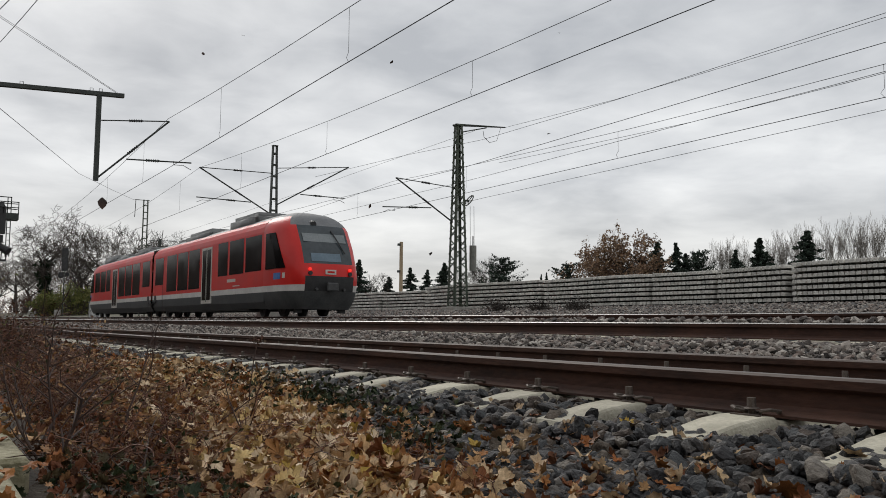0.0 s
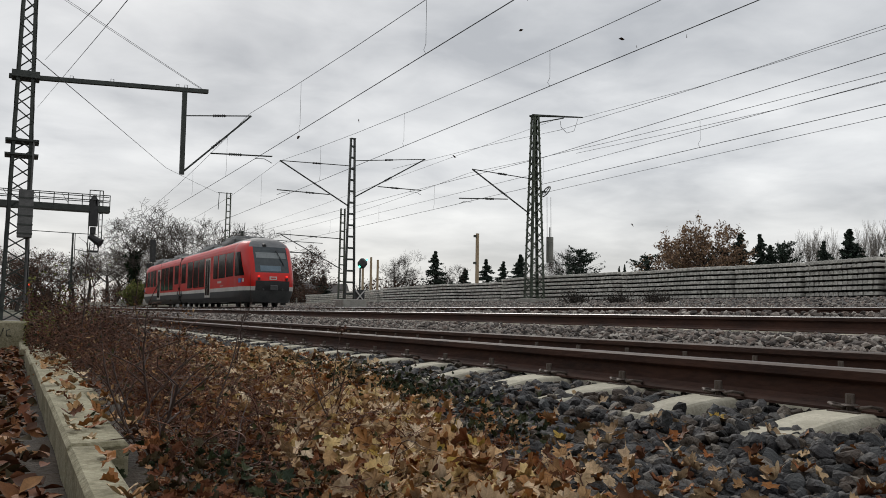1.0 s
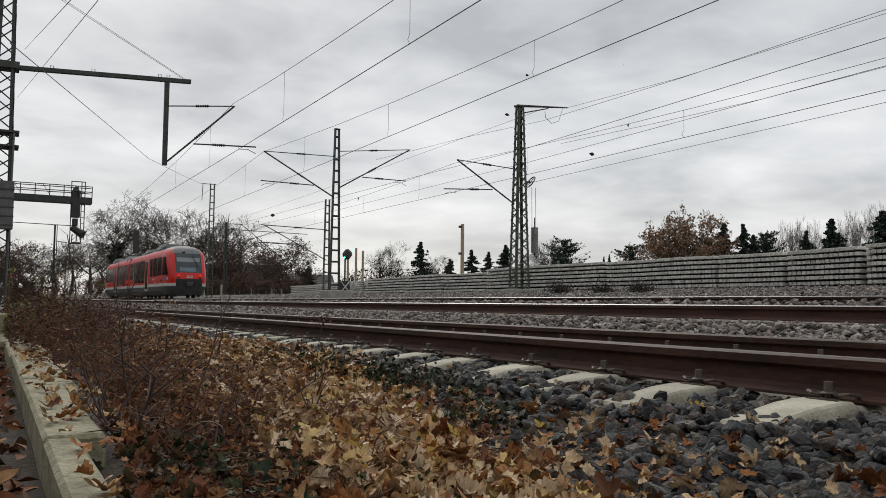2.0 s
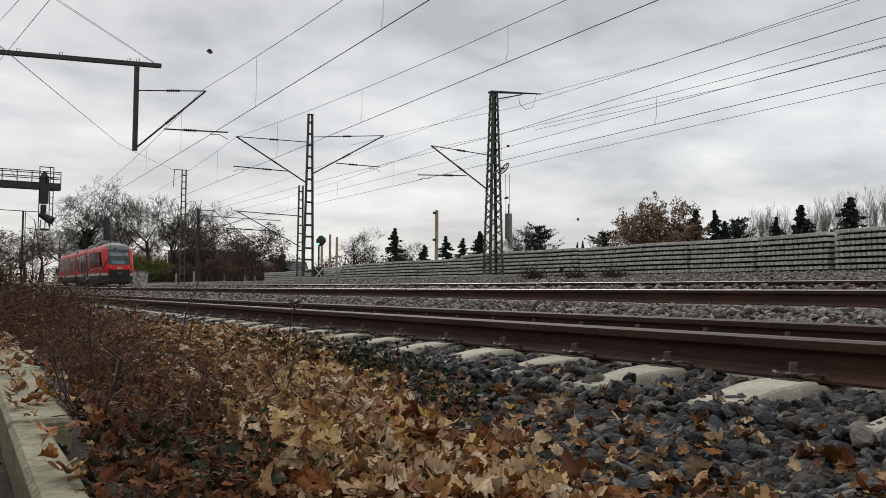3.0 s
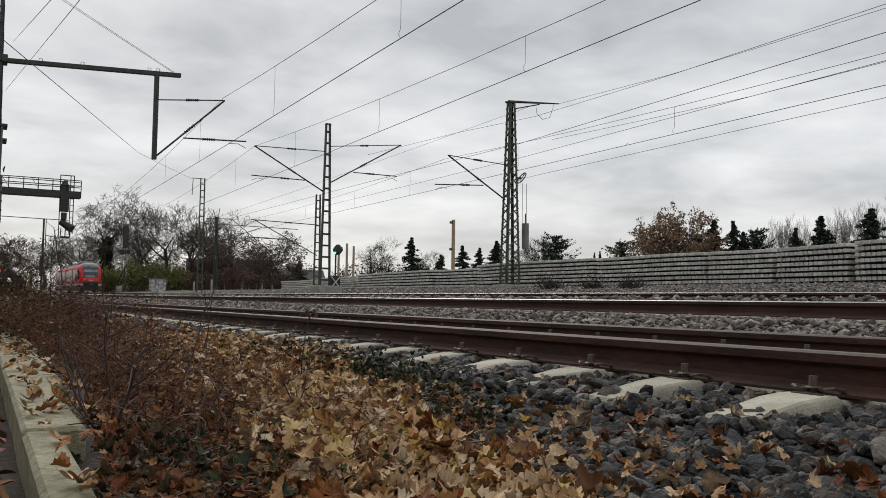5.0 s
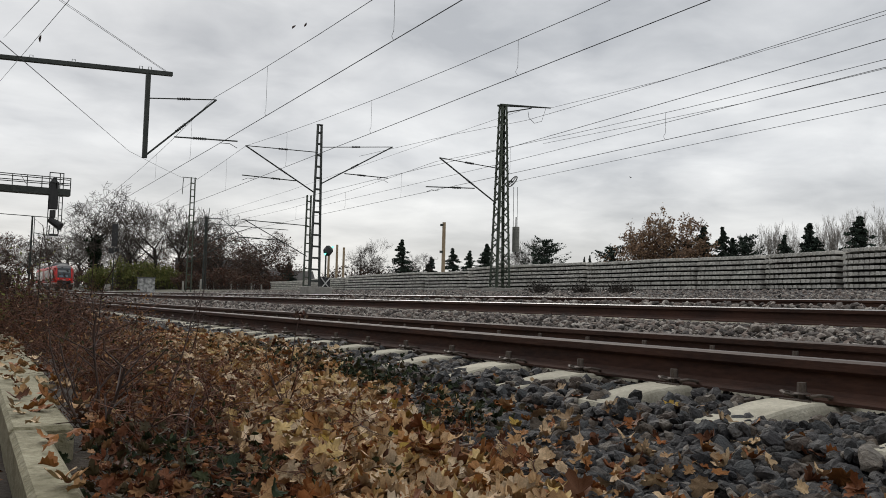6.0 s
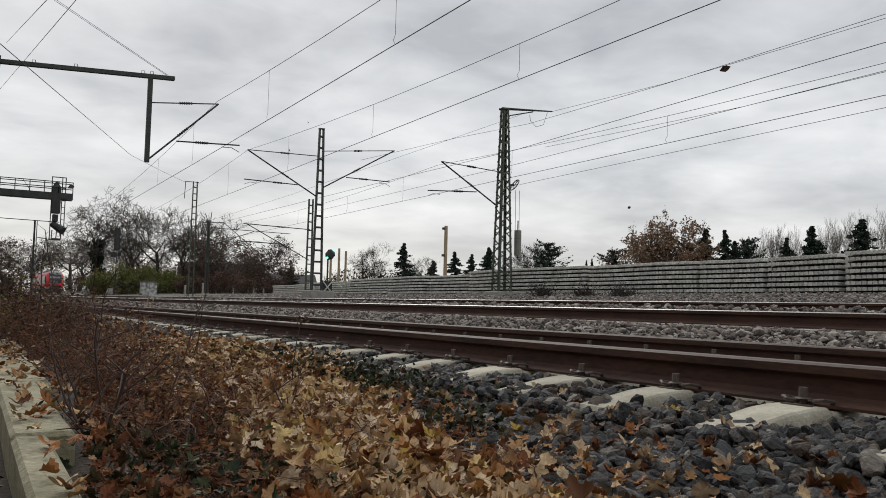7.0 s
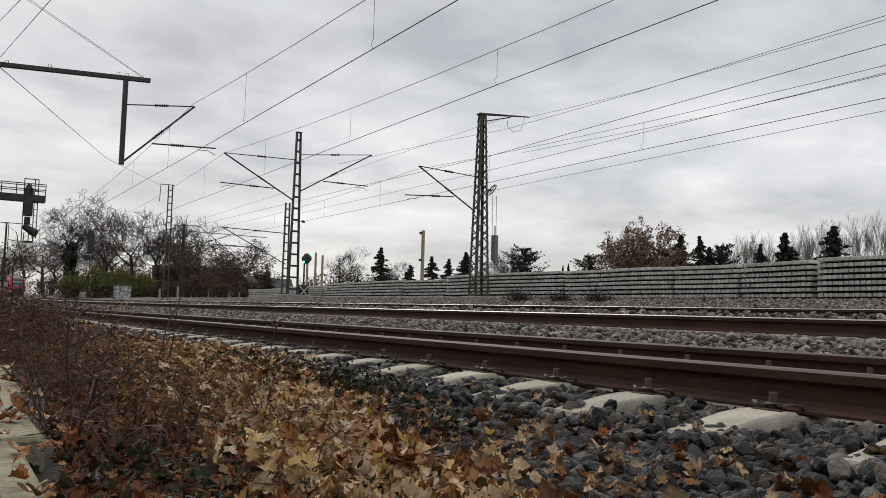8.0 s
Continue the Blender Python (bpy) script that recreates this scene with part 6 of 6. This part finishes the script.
def leaf_soup(name, P, size, rng, material, parent, label, tilt=0.5, shapes=None):
    V, F, k = [], [], 0
    shapes = shapes or LEAVES
    for p, s in zip(P, size * rng.uniform(0.6, 1.3, len(P))):
        v, f = shapes[rng.integers(0, len(shapes))]
        m = np.array(Euler((rng.normal(0, tilt), rng.normal(0, tilt), rng.uniform(0, 6.28))).to_matrix())
        V.append(v @ m.T * s + p)
        F.append(f + k)
        k += len(v)
    return tagged(place(name, fast_mesh(name, np.concatenate(V), np.concatenate(F), material), parent), label, kind="stuff")


def build_litter():
    rng = np.random.default_rng(12)
    root = tagged(empty("leaf_litter"), "fallen brown and yellow maple and oak leaves", "leaves", kind="structure")
    bed = scatter(rng, 3600, 0.55, 1.12, 1.2, 9.0, (0.0, 0.07), 1.3, 0.2)
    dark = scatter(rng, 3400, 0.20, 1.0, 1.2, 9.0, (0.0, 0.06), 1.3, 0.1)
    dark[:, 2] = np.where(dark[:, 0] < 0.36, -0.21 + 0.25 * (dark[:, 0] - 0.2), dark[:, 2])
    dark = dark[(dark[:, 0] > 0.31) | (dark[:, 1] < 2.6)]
    leaf_soup("rotting_leaves", dark, 0.020, rng, M_LEAF_DARK, root, "small dark brown leaves under the brambles", 0.9)
    pale = scatter(rng, 800, 0.5, 1.0, 1.6, 8.0, (0.02, 0.09), 1.2, 0.1)
    leaf_soup("fallen_leaves", pale, 0.028, rng, M_LEAF, root, "pale leaves caught in the brambles", 0.9)
    leaf_soup("fallen_leaves", bed, 0.033, rng, M_LEAF, root, "brown fallen leaves in a loose layer", 0.55)
    caught = scatter(rng, 300, 0.5, 0.95, 1.7, 6.5, (0.06, 0.15), 1.2, 0.14)
    leaf_soup("fallen_leaves", caught, 0.030, rng, M_LEAF_PALE, root, "pale curled leaves hung up in the canes", 0.6)
    edge = scatter(rng, 420, 0.95, 1.55, 1.2, 5.5, (0.015, 0.05), 1.2, 0.16)
    leaf_soup("fallen_leaves", edge, 0.032, rng, M_LEAF, root, "brown fallen leaves in a loose layer", 0.45)
    top = scatter(rng, 640, 0.66, 1.12, 1.3, 4.0, (0.04, 0.085), 1.2, 0.24)
    leaf_soup("fallen_leaves", top, 0.041, rng, M_LEAF_PALE, root, "pale dry leaves on top of the litter", 0.32)
    mid = scatter(rng, 520, 0.7, 1.3, 3.0, 8.5, (0.04, 0.09), 1.2, 0.2)
    leaf_soup("fallen_leaves", mid, 0.040, rng, M_LEAF_PALE, root, "pale dry leaves on top of the litter", 0.3)
    behind = scatter(rng, 1500, -2.0, 1.5, -3.0, 1.2, (0.0, 0.06))
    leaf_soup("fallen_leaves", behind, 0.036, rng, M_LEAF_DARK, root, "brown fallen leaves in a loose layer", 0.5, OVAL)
    stones = np.concatenate([scatter(rng, 230, 1.4, 2.5, 1.0, 7.0, (0.02, 0.045), 1.3), scatter(rng, 110, 1.2, 1.8, 1.0, 3.0, (0.015, 0.045))])
    leaf_soup("fallen_leaves", stones, 0.030, rng, M_LEAF, root, "single leaves lying on the stones", 0.5)
    far = scatter(rng, 1100, 1.2, 2.3, 5.0, 24.0, (0.02, 0.07), 1.4)
    leaf_soup("fallen_leaves", far, 0.05, rng, M_LEAF, root, "brown fallen leaves in a loose layer", 0.4)
    path = scatter(rng, 6500, -2.2, 0.09, 2.0, 12.0, (0.0, 0.05), 1.4)
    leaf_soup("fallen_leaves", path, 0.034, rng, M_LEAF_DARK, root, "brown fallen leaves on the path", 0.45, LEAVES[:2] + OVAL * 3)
    meshes = [fast_mesh("leaf", v, f, M_LEAF_P) for v, f in LEAVES]
    single = np.concatenate([scatter(rng, 200, 0.7, 1.15, 1.35, 3.2, (0.03, 0.09), 1.0, 0.24), scatter(rng, 45, 1.45, 2.4, 1.2, 3.6, (0.035, 0.06))])
    for p in single:
        e = Euler((rng.normal(0, 0.5), rng.normal(0, 0.5), rng.uniform(0, 6.28)))
        m = e.to_matrix().to_4x4()
        m.translation = Vector(p)
        place("leaf", meshes[rng.integers(0, len(meshes))], root, m @ Matrix.Scale(0.036 * rng.uniform(0.65, 1.35), 4))
    on_wall = rng.uniform((0.15, 1.6, -0.195), (0.36, 7, -0.18), (90, 3))
    leaf_soup("fallen_leaves", on_wall, 0.035, rng, M_LEAF, root, "a few leaves lying on the wall", 0.25)


build_litter()

WITHERED = [(v * np.array([0.8, 1.15, 1.0]) + np.stack([0 * v[:, 0], 0 * v[:, 0], 0.9 * v[:, 0] ** 2 + 0.5 * v[:, 1] ** 2], 1), f) for v, f in OVAL]


def bramble(x, y, w, d, h, canes, leaves, seed, label="tangled dark red bramble with thin bare canes", size=0.022, cane_r=0.0026, leafmat=None):
    """A thicket: arching, wandering canes with side shoots and twiglets, and small shrivelled leaves along them."""
    rng, nr = random.Random(seed), np.random.default_rng(seed)
    root = tagged(empty("bramble_bush"), label, "bush", "brambles on the bank")
    segs, pts = [], []

    def shoot(p, v, r, n, step, droop, lev):
        bend = Vector((rng.gauss(0, 0.16), rng.gauss(0, 0.16), 0))
        for i in range(n):
            v = (v + bend + Vector((rng.gauss(0, 0.22), rng.gauss(0, 0.22), rng.gauss(0, 0.12) - droop * (i > n * 0.3)))).normalized()
            q = p + v * step
            if q.x < 0.13:
                q.x = 0.13 + rng.random() * 0.05
            if (lev or i > 3) and q.z < ground_z(max(q.x, 0.36), q.y) + 0.005:
                return
            segs.append((p, q, r, r * 0.94))
            if lev < 2 and rng.random() < (0.30 if lev == 0 else 0.22):
                u = (v * 0.5 + Vector((rng.gauss(0, 0.6), rng.gauss(0, 0.6), rng.gauss(0.25, 0.4)))).normalized()
                shoot(q, u, r * 0.6, rng.randint(3, 6), step * 0.7, 0.03, lev + 1)
            if lev or i > n // 3:
                pts.append(tuple(q))
            p, r = q, r * 0.95

    for _ in range(int(canes * 1.25)):
        p = Vector((x + rng.uniform(-w, w), y + rng.uniform(-d, d), 0))
        p.z = ground_z(max(p.x, 0.36), p.y) - 0.02
        a = rng.uniform(0, 2 * math.pi)
        k = h * rng.uniform(0.4, 1.1)
        v = Vector((math.cos(a) * rng.uniform(0.1, 0.8), math.sin(a) * rng.uniform(0.1, 0.8), 1.0)).normalized()
        n = rng.randint(11, 17)
        shoot(p, v, cane_r * rng.choice((0.5, 0.6, 0.75, 0.9, 1.3)), n, 1.45 * k / n, 0.11, 0)
    tagged(place("cane_tangle", tubes_mesh("cane_tangle", segs, M_CANE, 3), root), kind="stuff")
    if leaves:
        m = int(leaves * 1.9)
        P = np.array([pts[rng.randrange(len(pts))] for _ in range(m)]) + nr.normal(0, 0.012, (m, 3))
        leaf_soup("bramble_leaves", P, size * 0.62, nr, leafmat or M_BRAMBLE, root, "small shrivelled red-brown and green leaves", 1.0, WITHERED)
    return root


bramble(0.62, 2.5, 0.24, 0.7, 0.24, 105, 260, 1, size=0.017, cane_r=0.0026)
bramble(0.85, 3.4, 0.30, 0.8, 0.26, 100, 240, 2, size=0.017, cane_r=0.0026)
bramble(0.70, 4.8, 0.32, 0.9, 0.34, 130, 420, 3, size=0.018, cane_r=0.0028)
bramble(0.72, 6.6, 0.34, 1.0, 0.46, 150, 650, 4, size=0.02, cane_r=0.003)
bramble(0.62, 8.6, 0.34, 1.1, 0.62, 190, 1500, 5, size=0.024, cane_r=0.0034, leafmat=M_THICKET)
bramble(0.70, 11.2, 0.45, 1.4, 0.72, 180, 1500, 6, size=0.028, cane_r=0.004, leafmat=M_THICKET)
bramble(0.9, 15.0, 0.7, 2.4, 0.6, 160, 1400, 7, size=0.035, cane_r=0.005, leafmat=M_THICKET)
bramble(1.1, 2.5, 0.28, 0.7, 0.17, 60, 70, 8, "thin dry brown canes among fallen leaves")
bramble(1.3, 4.2, 0.32, 0.9, 0.18, 60, 100, 9, "thin dry brown canes among fallen leaves")
bramble(0.55, 1.75, 0.2, 0.35, 0.15, 90, 200, 10, size=0.016, cane_r=0.0018)
bramble(0.78, 2.15, 0.26, 0.5, 0.20, 120, 150, 12, size=0.015, cane_r=0.0016)
bramble(0.95, 3.0, 0.28, 0.7, 0.24, 110, 120, 13, size=0.016, cane_r=0.0018)
bramble(1.15, 4.2, 0.28, 0.9, 0.24, 80, 110, 14, size=0.017, cane_r=0.002)
bramble(1.2, 6.0, 0.35, 1.1, 0.26, 60, 120, 15, size=0.02, cane_r=0.0025)
bramble(1.12, 2.1, 0.2, 0.5, 0.14, 45, 30, 16, "thin dry brown canes among fallen leaves", cane_r=0.0016)
bramble(0.35, 10.4, 0.16, 0.9, 0.75, 40, 500, 11, "yellowing sapling shoots over the wall", 0.03, 0.004, M_BUSH)



def thick_sticks():
    """Bare dark shoots leaning over the wall and through the brambles."""
    rng = random.Random(77)
    for x, y, lean, h, r in ((0.36, 2.7, (-0.5, -0.2), 0.22, 0.006), (0.40, 2.9, (-0.6, 0.3), 0.20, 0.005), (0.42, 3.5, (0.8, 0.4), 0.25, 0.006), (0.5, 3.6, (0.9, -0.2), 0.22, 0.005), (0.62, 3.0, (0.3, 0.5), 0.34, 0.005), (0.75, 4.1, (-0.6, 0.2), 0.30, 0.006), (0.9, 3.2, (0.5, -0.3), 0.26, 0.004), (0.58, 5.2, (0.4, 0.2), 0.42, 0.006), (0.8, 6.0, (-0.3, 0.3), 0.46, 0.006), (0.48, 2.2, (0.5, 0.5), 0.2, 0.004), (1.0, 2.7, (-0.4, 0.4), 0.24, 0.004), (1.15, 3.4, (0.2, -0.4), 0.24, 0.004)):
        root = tagged(empty("bare_shoot"), "bare dark bramble shoot with short side twigs", "plant", "bare shoots on the bank")
        p = Vector((x, y, ground_z(x, y) - 0.02))
        v = Vector((lean[0], lean[1], 1.0)).normalized()
        segs = []
        for i in range(12):
            v = (v + Vector((rng.gauss(0, 0.10), rng.gauss(0, 0.10), -0.05))).normalized()
            q = p + v * h / 7
            segs.append((p, q, r, r * 0.93))
            if i > 1 and rng.random() < 0.7:
                d = (v + Vector((rng.gauss(0, 0.7), rng.gauss(0, 0.7), rng.gauss(0.2, 0.4)))).normalized()
                e = q + d * rng.uniform(0.03, 0.10)
                segs += [(q, e, r * 0.5, r * 0.35), (e, e + (d + Vector((0, 0, 0.4))) * 0.03, r * 0.35, r * 0.25)]
            p, r = q, r * 0.92
        tagged(place("stem", tubes_mesh("stem", segs, M_STEM, 5), root), kind="stuff")


thick_sticks()


def ivy_patch(x, y, w, d, n, seed):
    nr = np.random.default_rng(seed)
    P = np.stack([nr.normal(x, w, n), nr.normal(y, d, n), np.zeros(n)], 1)
    P[:, 2] = [ground_z(a, b) + abs(nr.normal(0.06, 0.03)) for a, b in P[:, :2]]
    root = tagged(empty("ivy_patch"), "low dark green ivy creeping over the stones", "ivy", "ivy on the bank")
    leaf_soup("ivy_leaves", P, 0.017, nr, M_IVY_NEAR, root, "dark glossy ivy leaves", 0.7, LEAVES[:4])
    return root


ivy_patch(1.72, 3.9, 0.12, 0.45, 420, 1)
ivy_patch(1.88, 5.1, 0.14, 0.6, 460, 2)
ivy_patch(1.55, 2.6, 0.07, 0.14, 120, 3)
ivy_patch(1.62, 6.6, 0.2, 0.8, 240, 4)
ivy_patch(1.95, 4.0, 0.08, 0.3, 90, 7)
ivy_patch(0.75, 1.75, 0.14, 0.16, 60, 9)
ivy_patch(0.48, 2.1, 0.12, 0.28, 170, 5)


def dry_stalk(x, y, h, seed, branches=6, r=0.004, top=None):
    """A single dead stem with side twigs."""
    rng = random.Random(seed)
    root = tagged(empty("dry_stalk"), "single dead brown stem standing in the leaves", "plant")
    z = ground_z(x, y)
    segs, p, v = [], Vector((x, y, z - 0.02)), Vector((rng.gauss(0, 0.1), rng.gauss(0, 0.1), 1))
    for i in range(10):
        v = (v + Vector((rng.gauss(0, 0.09), rng.gauss(0, 0.09), 0))).normalized()
        q = p + v * h / 10
        segs.append((p, q, r, r * 0.93))
        if i > 3 and rng.random() < branches / 8:
            e = q + Vector((rng.gauss(0, 0.06), rng.gauss(0, 0.06), rng.uniform(0.02, 0.08)))
            segs += [(q, e, r * 0.6, r * 0.4), (e, e + Vector((rng.gauss(0, 0.03), rng.gauss(0, 0.03), 0.03)), r * 0.4, r * 0.3)]
        p, r = q, r * 0.94
    tagged(place("stem", tubes_mesh("stem", segs, M_STEM, 5), root), kind="stuff")
    if top:
        nr = np.random.default_rng(seed)
        P = np.array([tuple(p)]) + nr.normal(0, 0.014, (26, 3))
        leaf_soup("seed_head", P, 0.012, nr, top, root, "brown seed head", 0.9, OVAL)
    return root


dry_stalk(1.36, 3.85, 0.42, 1, 3, 0.004, M_DULLRED)
dry_stalk(1.25, 5.6, 0.52, 2, 7)
dry_stalk(1.5, 6.3, 0.48, 3, 7)
dry_stalk(1.05, 6.4, 0.5, 4, 7)
dry_stalk(0.34, 2.45, 0.3, 5, 8, 0.007)
dry_stalk(0.44, 3.3, 0.4, 6, 8, 0.006)
dry_stalk(0.50, 7.3, 0.95, 7, 8, 0.006)
dry_stalk(0.62, 9.0, 1.3, 8, 8, 0.008)


# ---- leaves coming down from the trees overhead ----
# time, place then, size, drift along x and y, fall
FALLING = (
    (7.0, 3.72, 3.37, 1.57, 0.04, 0.25, 0, -1.28),
    (2.5, 6.32, 7.61, 1.66, 0.04, -0.55, 0, -1.3),
    (0, 0.85, 4.85, 0.82, 0.045, 0.2, 0.1, -1.3),
    (0, 4.06, 7.90, 1.42, 0.035, 0.2, 0, -1.2),
    (0, 4.54, 8.34, 3.19, 0.04, -0.2, 0.1, -1.2),
    (0, 3.28, 9.85, 3.71, 0.04, 0.3, 0, -1.1),
    (0, 3.38, 11.90, 4.06, 0.045, 0.1, 0, -1.3),
    (1, 5.52, 8.79, 3.76, 0.04, 0.2, 0, -1.2),
    (1, 5.36, 6.63, 2.99, 0.04, -0.2, 0, -1.3),
    (1, 6.33, 7.64, 1.24, 0.035, 0.2, 0, -1.2),
    (3.5, 1.93, 7.61, 1.70, 0.045, 0.2, 0.2, -1.2),
    (6.5, 0.55, 7.83, 1.73, 0.045, 0.1, 0, -1.2),
    (6.5, 2.83, 8.26, 2.37, 0.035, -0.2, 0, -1.25),
    (4.5, 0.11, 7.83, 1.81, 0.04, 0.2, 0, -1.2),
    (2.5, 10.07, 11.71, 4.33, 0.045, 0.1, 0, -0.5),
    (3.0, 6.65, 9.77, 2.23, 0.04, 0.1, 0, -1.2),
    (7.0, 3.65, 10.12, 2.49, 0.04, 0.1, 0, -1.2),
    (0, 5.18, 8.48, 1.01, 0.04, 0.1, 0, -1.2),
)


def falling_leaf(i, size):
    v, f = OVAL[i % len(OVAL)]
    ob = tagged(place("falling_leaf", fast_mesh("falling_leaf", v * size * 0.8, f, M_STEM)), "dry brown leaf falling through the air", "leaf", "leaves falling from trees")
    return ob


drifting = [(falling_leaf(i, row[4]), row) for i, row in enumerate(FALLING)]


# ---- what moves ----
def motions():
    rows = []
    for i in range(17):
        t = i * 0.5
        y = 25.3 + 16.2 * t + 0.19 * t * t
        z0, z1 = rail_top("train", y + 4), rail_top("train", min(y + 35, 259))
        rows.append((t, pose(11.8, y, z0 - 4 * (z1 - z0) / 31, math.degrees(math.atan2(z1 - z0, 31)), 0, 0)))
    walk(railcar, rows)
    for w, dy in wheelsets:
        turn = []
        for k in range(241):
            t = k / 30
            turn.append((t, pose(0, dy, 0.385, -math.degrees((16.2 * t + 0.19 * t * t) / 0.45), 0, 0)))
        walk(w, turn)
    for i, (leaf, (t0, x, y, z, size, vx, vy, vz)) in enumerate(drifting):
        path = []
        for k in range(17):
            t = k * 0.5
            d = t - t0
            px = x + vx * d + 0.12 * (math.sin(2.1 * t + i) - math.sin(2.1 * t0 + i))
            py = y + vy * d
            pz = max(z + vz * d, ground_z(px, py) + 0.05)
            spin = t if pz > ground_z(px, py) + 0.06 else 0
            path.append((t, pose(px, py, pz, 60 * spin + 40 * i, 35 * spin, 50 * spin)))
        walk(leaf, path)


motions()
